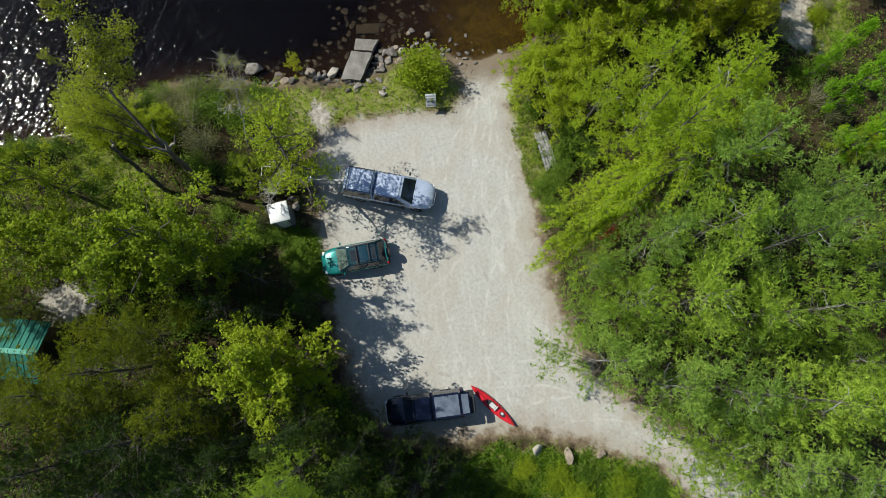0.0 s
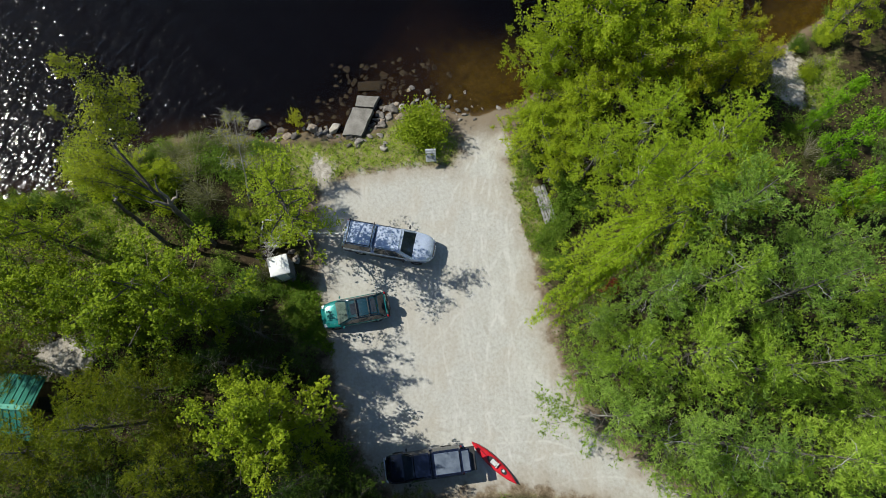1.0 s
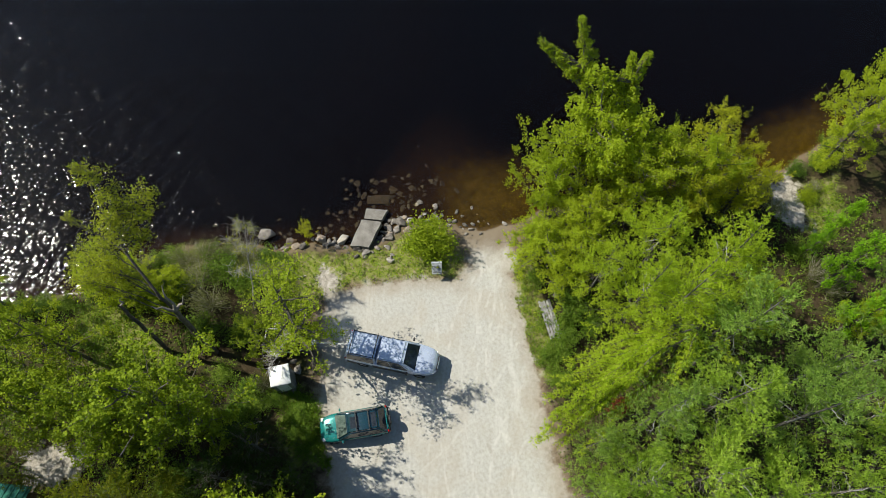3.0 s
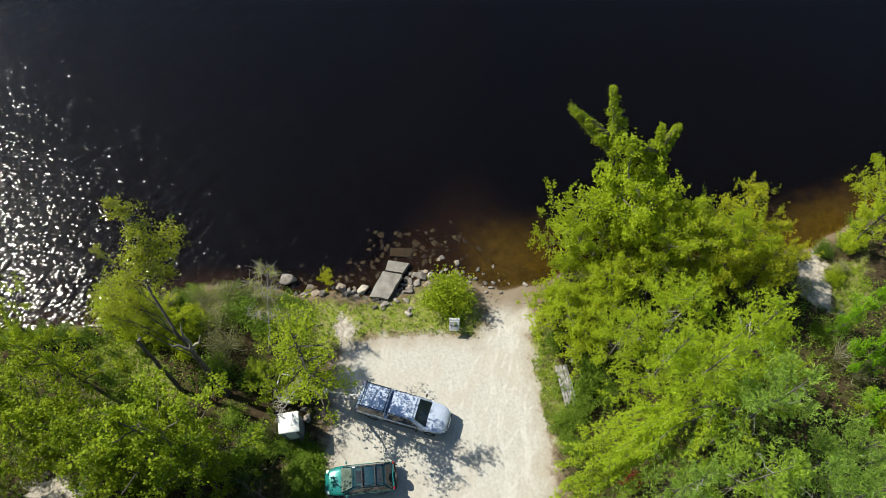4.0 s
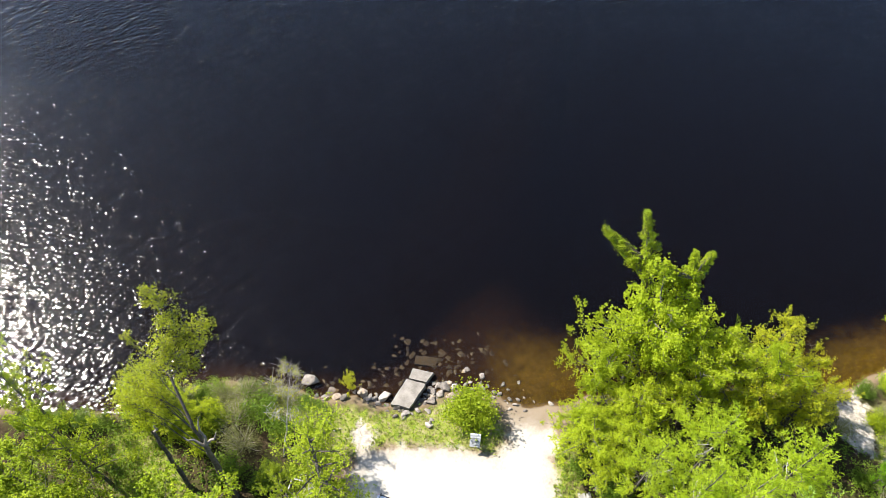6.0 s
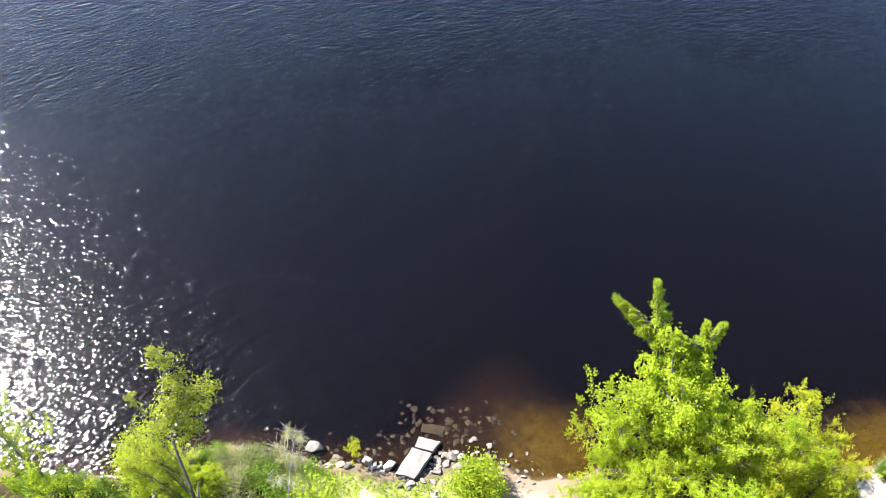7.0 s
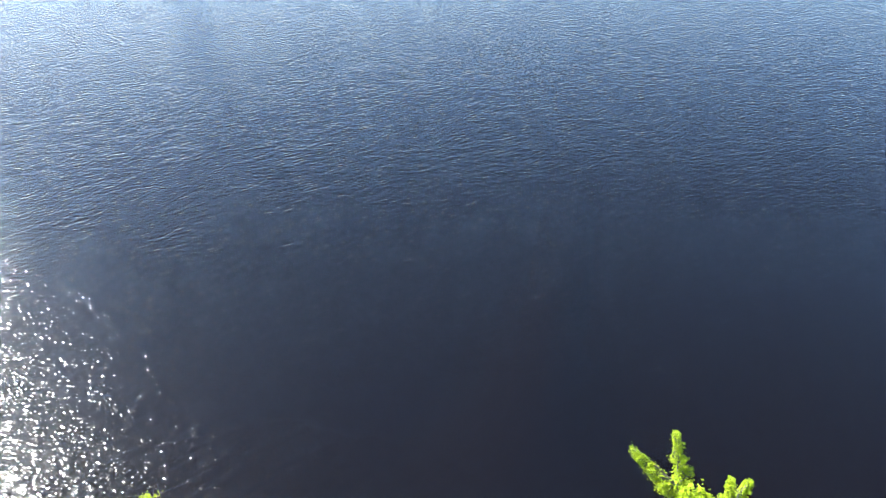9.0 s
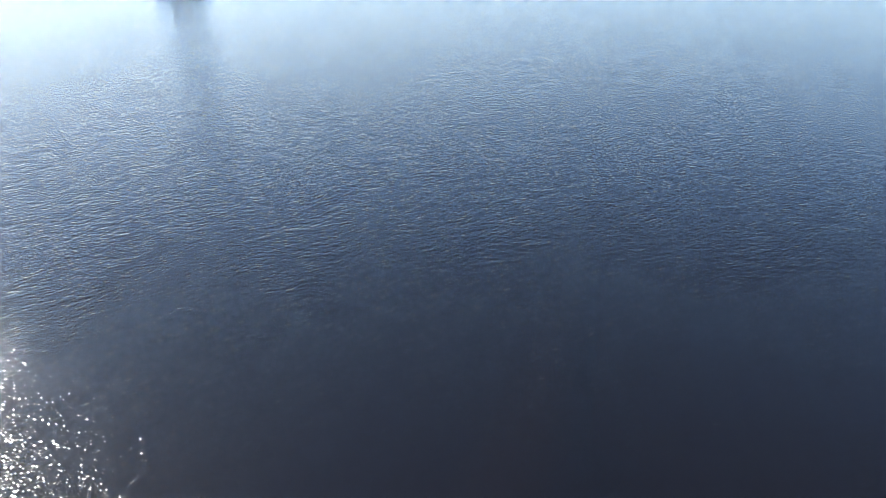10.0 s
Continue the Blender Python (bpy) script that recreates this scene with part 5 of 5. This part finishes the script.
rock(7.61, -6.28, 1.0, "tan", "tan and pinkish boulder in tall green grass", "grass boulders", 0.65, z=0.2)
rock(9.53, -6.04, 0.7, "tan", "flat pale stone in tall green grass", "grass boulders", 0.3, z=0.2)
rock(7.14, 14.44, .65, "pale", "whitish boulder beside the old dock section", "grass boulders", 0.7)
rock(6.79, 15.28, .5, "grey", "grey boulder under leaves by the ramp", "grass boulders", 0.7)
rock(-9.36, 9.14, .65, "pale", "pale boulder beside the portable toilet", "grass boulders", 0.6)
rock(-9.74, 9.66, .6, "grey", "grey boulder beside the portable toilet", "grass boulders", 0.6)
rock(-9.47, 7.97, .6, "grey", "grey boulder in the portable toilet's shade", "grass boulders", 0.6)
rock(9.97, 5.9, .7, "grey", "grey boulder under the pines", "grass boulders", 0.7)
rock(10.69, 5, .5, "grey", "grey boulder under the pines", "grass boulders", 0.7)
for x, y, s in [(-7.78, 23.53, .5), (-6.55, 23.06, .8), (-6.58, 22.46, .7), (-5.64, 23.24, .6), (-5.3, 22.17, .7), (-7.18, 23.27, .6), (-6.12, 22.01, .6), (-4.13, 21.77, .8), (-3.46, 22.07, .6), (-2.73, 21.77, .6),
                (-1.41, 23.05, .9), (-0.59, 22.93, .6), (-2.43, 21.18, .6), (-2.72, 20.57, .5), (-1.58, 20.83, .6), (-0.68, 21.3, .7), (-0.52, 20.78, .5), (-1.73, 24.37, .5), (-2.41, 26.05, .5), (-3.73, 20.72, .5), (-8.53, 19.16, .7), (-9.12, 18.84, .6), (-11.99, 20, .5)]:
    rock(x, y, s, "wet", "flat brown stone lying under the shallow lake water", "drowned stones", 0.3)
for x, y, s, key in [(-10.93, 18.18, .7, "grey"), (-11.3, 17.58, .55, "grey"), (-10.55, 17.72, .5, "grey"), (-9.01, 18.38, .55, "pale"), (-8.24, 18.12, .5, "grey"), (-7.93, 18.43, .4, "grey"), (-10, 17.83, .5, "grey"), (-4.34, 19.4, .6, "grey"), (-3.87, 19.78, .7, "pale"), (-4.18, 18.65, .5, "grey"), (-3.58, 19.1, .5, "pale"), (-4.45, 18.27, .4, "grey"), (-3.37, 20.03, .45, "pale"), (-2.8, 19.93, .5, "grey"), (-0.97, 20.07, .6, "pale"), (-2.31, 21.17, .4, "pale"), (-1.04, 21.07, .45, "pale"), (-0.05, 19.53, .35, "pale"), (3.82, 19.79, .42, "pale"), (-6.2, 16.91, .5, "grey"), (-5.64, 16.94, .5, "grey"), (-4.83, 17.56, .5, "pale"), (-6.83, 17.18, .35, "grey")]:
    rock(x, y, s, key, "angular weathered granite rock at the water's edge", "shore rocks", 0.45)
rock(-12.61, 18.6, 1.25, "pale", "long flat pale granite rock at the water's edge", "shore rocks", 0.35, z=-0.38, turn=20)
for x, y, s, key in [(-10.82, 17.95, 1.09, "tan"), (-11.23, 17.55, 0.73, "tan"), (-10.45, 17.75, 0.73, "tan"), (-9.93, 17.7, 0.73, "grey"), (-8.81, 18.34, 0.82, "tan"), (-8.25, 17.91, 0.59, "grey"), (-7.9, 18.09, 0.64, "grey"), (-7.63, 17.75, 0.45, "pale"), (-3.4, 19.65, 0.86, "grey"), (-4.11, 19.16, 0.68, "grey"), (-4.08, 18.79, 0.59, "tan"), (-3.58, 19.07, 0.64, "pale"), (-3.15, 20.08, 0.5, "tan"), (-4.21, 18.35, 0.55, "grey"), (-3.99, 18.46, 0.64, "grey"), (-2.79, 19.79, 0.68, "cream"), (-4.17, 17.65, 0.55, "pale"), (-6.24, 17.59, 0.64, "grey"), (-5.62, 17.19, 0.68, "pale"), (-3.9, 16.71, 0.64, "cream"), (-3.84, 17.08, 0.36, "pale"), (-4.71, 18.57, 0.55, "grey"), (-4.5, 18.94, 0.45, "grey"), (-2.76, 19.03, 0.73, "tan")]:
    rock(x, y, s, key, "angular shore rock beside the broken slabs", "shore rocks", 0.62)
bed_rng = random.Random(41)
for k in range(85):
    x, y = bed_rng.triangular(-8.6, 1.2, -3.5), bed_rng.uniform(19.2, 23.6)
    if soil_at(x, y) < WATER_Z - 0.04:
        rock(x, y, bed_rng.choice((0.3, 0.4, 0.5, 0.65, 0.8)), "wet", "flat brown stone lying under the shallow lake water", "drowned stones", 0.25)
line = [Vector((x, y)) for x, y in SHORE[8:18]]
for k in range(185):
    j = rng.randrange(len(line) - 1)
    p = line[j].lerp(line[j + 1], rng.random())
    out = rng.uniform(-0.5, 0.3) if k < 70 else abs(rng.gauss(0, 1.5))
    x, y = p.x + rng.gauss(0, 0.3), p.y + out
    z = soil_at(x, y)
    if z > WATER_Z - 0.1:
        rock(x, y, rng.choice((0.14, 0.18, 0.24, 0.3, 0.42)), "grey" if rng.random() < 0.92 else "pale", "small grey stone on the lake shore", "shore stones")
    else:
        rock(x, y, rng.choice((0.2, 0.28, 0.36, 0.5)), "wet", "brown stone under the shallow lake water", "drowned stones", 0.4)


# ---- trees of their own habit ----
def own_tree(name, base, grown, bark, foliage, label, category="tree"):
    (tv, tf), (lv, lf) = grown
    ob = thing(name, pose(base[0], base[1], soil_at(*base) - 0.05), label, category)
    for n_, v, f, m in (("trunk", tv, tf, bark), ("crown", lv, lf, foliage)):
        if len(f):
            o = new(n_, mesh_np(n_, v, f, m))
            o.parent = ob
    return ob


def spread_from(base, rows):
    return [(x - base[0], y - base[1], z, *rest) for x, y, z, *rest in rows]


base = (-15.53, 10.87)
own_tree("alder_tree", base, grow_limbs(301, spread_from(base, [(*base, 0), (-16.16, 11.66, 4), (-16.6, 12.15, 6), (-17.9, 13.85, 8), (-18.73, 15.98, 10.5), (-18.94, 16.76, 12)]),
         spread_from(base, [(-18.46, 16.49, 11.8, .9), (-18.99, 16.63, 12.2, .55), (-16.07, 16.26, 10.6, .8), (-16.22, 15.52, 10, .9), (-17.76, 15.82, 11, 1.0), (-17.92, 14.84, 10.2, 1.1), (-17.28, 15.14, 9.8, 1.0), (-17.5, 14.37, 9.2, 1.1),
                            (-16.94, 15.73, 10.4, .8), (-19.82, 13.43, 7.2, 1.3), (-20.86, 13.75, 7, 1.0), (-19.07, 13.44, 7, 1.2), (-16.83, 14.4, 8.6, 1.0), (-19.27, 14.2, 8, 1.0), (-21.21, 13.07, 6, 1.0), (-20.65, 15.21, 9.5, .35), (-18.71, 13.21, 6, 1.1), (-20.59, 13.03, 5, 1.2)]), 0.13, 52, 0.11, 4),
         BARK, LEAF_ALDER, "tall leaning alder with sparse yellow-green leaves over the water")
base, top_ = (-8.95, 10.4), (-8.75, 11.1)
own_tree("maple_tree", base, grow_broadleaf(12, 11.4, 2.5, limbs=17, per=9, size=0.12, lean=(top_[0] - base[0], top_[1] - base[1]), low=0.22, open_=0.42), BARK, LEAF_MAPLE, "slender leafy maple at the lot's corner by the trailer")
base = (-12.59, 13.03)
own_tree("birch_tree", base, grow_limbs(302, spread_from(base, [(*base, 0), (-12.21, 14.14, 3), (-12.12, 15.13, 4.6), (-12.01, 16.24, 6.2)]),
         spread_from(base, [(-12.49, 16.26, 6, .6), (-11.69, 16.19, 6, .55), (-13.05, 15.75, 5.2, .6), (-11.62, 15.48, 5, .6), (-12.44, 15.31, 5, .6), (-11.58, 14.38, 3.8, .6), (-13, 14.46, 3.6, .6)]), 0.06, 14, 0.1, 6),
         BARK_GREY, LEAF_OLIVE, "pale slender birch with mostly bare grey branches")
base = (-10.32, 10.92)
own_tree("birch_tree", base, grow_limbs(303, spread_from(base, [(*base, 0), (-10.12, 9.76, 2.2), (-10.08, 8.85, 3.6)]),
         spread_from(base, [(-10.43, 9.26, 3.6, .5), (-10, 9.65, 3.4, .6), (-10.24, 8.5, 3.2, .5), (-9.36, 10.68, 3.4, .6)]), 0.05, 0.1, 0.1, 3),
         BARK_GREY, LEAF_OLIVE, "small bare dead birch with pale grey branches")


def grow_fan(seed, stem, ends, r0):
    """A leaning pine whose long limbs stream out to given ends, with needles along sweeping twigs."""
    g = np.random.default_rng(seed)
    stem = np.array(stem, float)
    fine = np.concatenate([bend(g, p, q, 4, 0.05) for p, q in zip(stem, stem[1:])])
    segs, at, way = [], [], []
    stick(segs, fine, r0, r0 * 0.4)
    for x, y, z in ends:
        e = np.array([x, y, z], float)
        p = fine[np.argmin(np.abs(fine[:, 2] - z - 0.25))]
        limb = bend(g, p, e, 8, 0.12)
        stick(segs, limb, 0.06, 0.012)
        length = np.linalg.norm(e - p)
        fwd = (e - p) / length
        side = unit(np.cross(fwd, (0, 0, 1.0)))
        for s in np.arange(0.38, 1.01, 0.13 / length):
            c = np.array([np.interp(min(s, 1.0) * 8, np.arange(9), limb[:, a]) for a in range(3)])
            for sg in (-1, 1):
                tw = unit(fwd * g.uniform(0.9, 1.5) + side * sg * g.uniform(0.15, 0.75) + (0, 0, g.uniform(-0.2, 0.3)))
                tl = g.uniform(0.35, 1.0) * (1.25 - 0.6 * s)
                if g.uniform() < 0.25:
                    segs.append((c, c + tw * tl, 0.009, 0.003))
                m = max(3, int(tl / 0.085))
                at.append(c + tw * tl * g.uniform(0.1, 1.0, (m, 1)) + g.normal(0, 0.05, (m, 3)))
                way.append(np.repeat(tw[None], m, 0))
    return tubes(segs, 5), needles(g, np.concatenate(at), np.concatenate(way), 0.17, 6, 0.015)


base = (17.5, 13.03)
own_tree("pine_tree", base, grow_fan(311, spread_from(base, [(*base, 0), (15.07, 11.41, 5), (12.93, 9.77, 9.5)]),
         spread_from(base, [(5.11, 4.73, 5), (5.44, 5.25, 5.4), (5.92, 5.88, 5.8), (5.73, 6.94, 5.2), (6.25, 7.74, 6), (6.85, 8.84, 5.4), (6.93, 6.88, 6.4), (7.76, 6.65, 6.8), (7.54, 8.24, 6.6), (8.3, 7.64, 7.2), (8.34, 9.18, 6.6), (9.16, 8.5, 7.5),
                            (9.65, 10.02, 7), (10.45, 10.66, 7.5), (9.4, 7.41, 7.6), (7.04, 5.6, 5.6), (10.18, 8.78, 8.2), (12.07, 11.37, 8.2), (11.52, 7.54, 8.4), (14.4, 8.38, 8.6), (6.43, 4.65, 4.4), (7.58, 4.19, 4.2)]), 0.2),
         BARK_PINE, NEEDLES_LIME, "leaning white pine with long yellow-green limbs over the lot")


def leader(joint, tip, wide, n=8):
    """Limb ends of an upright leader: short ascending branchlets round its line."""
    out = []
    for s in range(3 * n + 1):
        k, a = s / (3 * n), s * 2.4
        reach = (wide * 1.5 * (1 - k) ** 1.15 + 0.04) * (0.7 + 0.3 * math.sin(s * 5.1))
        out.append((joint[0] + (tip[0] - joint[0]) * k + math.cos(a) * reach, joint[1] + (tip[1] - joint[1]) * k + math.sin(a) * reach, joint[2] + (tip[2] - joint[2]) * k + 1.1 * reach, 0.17 + 0.2 * wide * (1 - k)))
    return out


for base, stem, ends, seed in (((10.77, 24.42), [(9.38, 24.07, 5), (8.15, 23.67, 9), (7.0, 25.8, 13.8)],
                               leader((8.7, 23.84, 7.4), (7.0, 25.95, 13.9), 1.0, 11) + leader((7.72, 24.19, 10.2), (4.87, 25.49, 12.6), 0.55, 8), 304),
                              ((11.58, 24.46), [(10.36, 24.13, 5), (9.72, 23.76, 9), (10.82, 24.67, 12.4)],
                               leader((9.95, 23.91, 7.4), (10.95, 24.85, 12.4), 1.0, 10) + leader((9.97, 23.87, 10), (8.46, 23.99, 12), 0.25, 4) + leader((10.09, 24.13, 10.2), (10.16, 25.14, 12), 0.3, 4), 305)):
    own_tree("poplar_tree", base, grow_limbs(seed, spread_from(base, [(*base, 0)] + stem), spread_from(base, ends), 0.12, 42, 0.12), BARK, LEAF_LIME, "young poplar with upright leafy leaders above the birches")

# broken dead trunks
for base, pts, stubs, r in (((-14.69, 10.14), [(-15.06, 10.53, 2.5), (-15.19, 10.85, 5), (-15.21, 10.97, 6.3)], [(-15.27, 11.72, 8.4), (-14.52, 11.56, 7.2), (-16.15, 10.92, 7.2)], 0.17),
                           ((-17.64, 10.12), [(-17.97, 10.59, 2.8), (-18.12, 10.88, 5), (-18.11, 11.05, 6.8)], [(-17.91, 11.36, 7.1)], 0.12)):
    segs = []
    line_ = [np.array(q) for q in spread_from(base, [(*base, 0)] + pts)]
    fine_ = np.concatenate([bend(np.random.default_rng(7), p, q, 4, 0.04) for p, q in zip(line_, line_[1:])])
    stick(segs, fine_, r * 1.2, r * 0.75)
    ob = thing("dead_tree", pose(base[0], base[1], soil_at(*base) - 0.05), "broken dead tree trunk with pale splintered stubs", "tree", "dead trunks on the bank")
    o = new("trunk", mesh_np("trunk", *tubes(segs, 9), BARK))
    o.parent = ob
    for s in spread_from(base, stubs):
        segs = []
        stick(segs, bend(np.random.default_rng(int(abs(s[0] * 99))), line_[-1] - (0, 0, 0.1), np.array(s), 4, 0.13), r * 0.6, r * 0.12)
        o = tagged(new("stub", mesh_np("stub", *tubes(segs, 7), BARK_STUB)), "pale splintered stub")
        o.parent = ob

# drifted log at the cove, and dead pale limbs on the ground
for x0, y0, x1, y1, r in ((-25.47, 13.75, -24.09, 14.02, .12), (-12.81, 5.36, -11.22, 5.9, .05), (-13.02, 6.01, -11.74, 5.43, .04), (-9.92, 15.2, -9.48, 15.47, .05), (7.52, 19.76, 8.47, 20.24, .05)):
    z0, z1 = soil_at(x0, y0), soil_at(x1, y1)
    segs = []
    stick(segs, bend(np.random.default_rng(int(r * 1000)), np.array([x0, y0, max(z0, WATER_Z) + r]), np.array([x1, y1, max(z1, WATER_Z) + r]), 6, 0.03), r, r * 0.6)
    tagged(new("driftwood_log", mesh_np("driftwood_log", *tubes(segs, 8), BARK_PALE)), "bleached driftwood log lying on the bank", "log", "driftwood")

# ---- a wooded islet far out on the lake ----
ix, iy = -156.5, 241.95
bm = bmesh.new()
bmesh.ops.create_icosphere(bm, subdivisions=4, radius=1)
for v in bm.verts:
    v.co = Vector((v.co.x * 10.5, v.co.y * 8, v.co.z * 1.6)) * (1 + 0.25 * noise.noise(v.co * 2.2) + 0.08 * noise.noise(v.co * 7))
islet = part("islet", bm, GRANITE)
islet.location = (ix, iy, WATER_Z - 0.3)
tagged(islet, "low rocky islet in the lake with conifers on it", "island")
for k, (dx, dy, h, r) in enumerate(((-4.5, 2, 8, 2.4), (0, 3, 10, 2.6), (4.2, 2.5, 9, 2.4), (2, 0, 6, 2), (-2, 0, 7, 2), (6.5, 3, 6, 2))):
    plant(f"old pine {k % 3}", ix + dx, iy + dy, WATER_Z + 0.75, h, r, k * 77, "pine_tree", "dark pine on a small rocky islet", "tree", "pines on the islet")


# ---- grass and weeds ----
def tuft(seed, lines, count, lo, hi, wide, lean=0.5):
    """Blades over the patches, as arrays."""
    g = np.random.default_rng(seed)
    allv = []
    for line, c in zip(lines, count):
        xs, ys = [p[0] for p in line], [p[1] for p in line]
        x, y = g.uniform(min(xs) - 0.5, max(xs) + 0.5, c * 2), g.uniform(min(ys) - 0.5, max(ys) + 0.5, c * 2)
        d, inside = to_segments(x, y, line, True)
        lot, inlot = to_segments(x, y, LOT, True)
        edge = np.where(inside, d, -d) + 0.5 * wander(x, y, 2.4, 3) + g.normal(0, 0.15, len(x))
        keep = (edge > 0.05) & ~(inlot & (lot > 0.15)) & (wander(x, y, 3.1, seed) > -0.45)
        x, y = x[keep][:c], y[keep][:c]
        z = ground_height(x, y)
        keep = z > WATER_Z + 0.08
        for patch in SAND:
            sd, sin_ = to_segments(x, y, patch, True)
            keep &= ~(sin_ & (sd > 0.1))
        x, y, z = x[keep], y[keep], z[keep]
        p = np.stack([x, y, z], 1)
        a = g.uniform(0, 2 * np.pi, len(x))
        s = np.stack([np.cos(a), np.sin(a), 0 * a], 1) * wide * g.uniform(0.6, 1.3, (len(x), 1))
        h = g.uniform(lo, hi, (len(x), 1)) * (1 + 0.4 * wander(x, y, 1.3, 9))[:, None]
        tip = p + np.concatenate([g.normal(0, lean, (len(x), 2)) * h, h], 1)
        allv.append(np.stack([p - s, p + s, tip], 1).reshape(-1, 3))
    v = np.concatenate(allv)
    return v, np.arange(len(v)).reshape(-1, 3)


tagged(new("grass", mesh_np("grass", *tuft(1, TURF[:2], (30000, 5000), 0.12, 0.42, 0.022, 0.6), GRASS)), "tall fresh green grass beside the gravel lot", "grass", kind="stuff")
tagged(new("short_grass", mesh_np("short_grass", *tuft(5, TURF[2:], (9000, 3800, 4500, 6000, 3500), 0.05, 0.17, 0.022, 0.9), GRASS_SHORT)), "short patchy grass on the bank and lot's edge", "grass", kind="stuff")
tagged(new("dry_grass", mesh_np("dry_grass", *tuft(2, TURF, (3500, 800, 3000, 3000, 2600, 3000, 1800), 0.06, 0.2, 0.018, 0.9), STRAW)), "dry straw-coloured grass along the lot's edges", "grass", kind="stuff")
v, f = tuft(3, TURF[:2] + TURF[3:5], (5000, 1200, 350, 500), 0.1, 0.4, 0.01)
tagged(new("weeds", mesh_np("weeds", *leaves(np.random.default_rng(8), np.repeat(v.reshape(-1, 3, 3)[:, 2], 3, 0) + np.random.default_rng(9).normal(0, 0.07, (len(v), 3)), 0.11), LEAF_SHRUB)), "broad-leaved green weeds in the grass", "weeds", kind="stuff")
# low plants on the forest floor
FLOOR = [[(-30.94, 13.48), (-21.41, 13.48), (-16.58, 12.35), (-15.62, 7.9), (-16.1, 3.57), (-14.82, -0.63), (-11.51, -4.71), (-6.24, -9.33), (-28.61, -9.33)], [(5.44, 18.5), (29.3, 22.47), (29.08, -8.68), (18.64, -7.37), (9.29, -0.97), (6.32, 7.17)]]
v, f = tuft(4, FLOOR, (6500, 5500), 0.15, 0.5, 0.01)
tagged(new("undergrowth", mesh_np("undergrowth", *leaves(np.random.default_rng(18), np.repeat(v.reshape(-1, 3, 3)[:, 2], 4, 0) + np.random.default_rng(19).normal(0, 0.12, (len(v) // 3 * 4, 3)), 0.13), LEAF_SHRUB)), "low green plants on the forest floor", "undergrowth", kind="stuff")
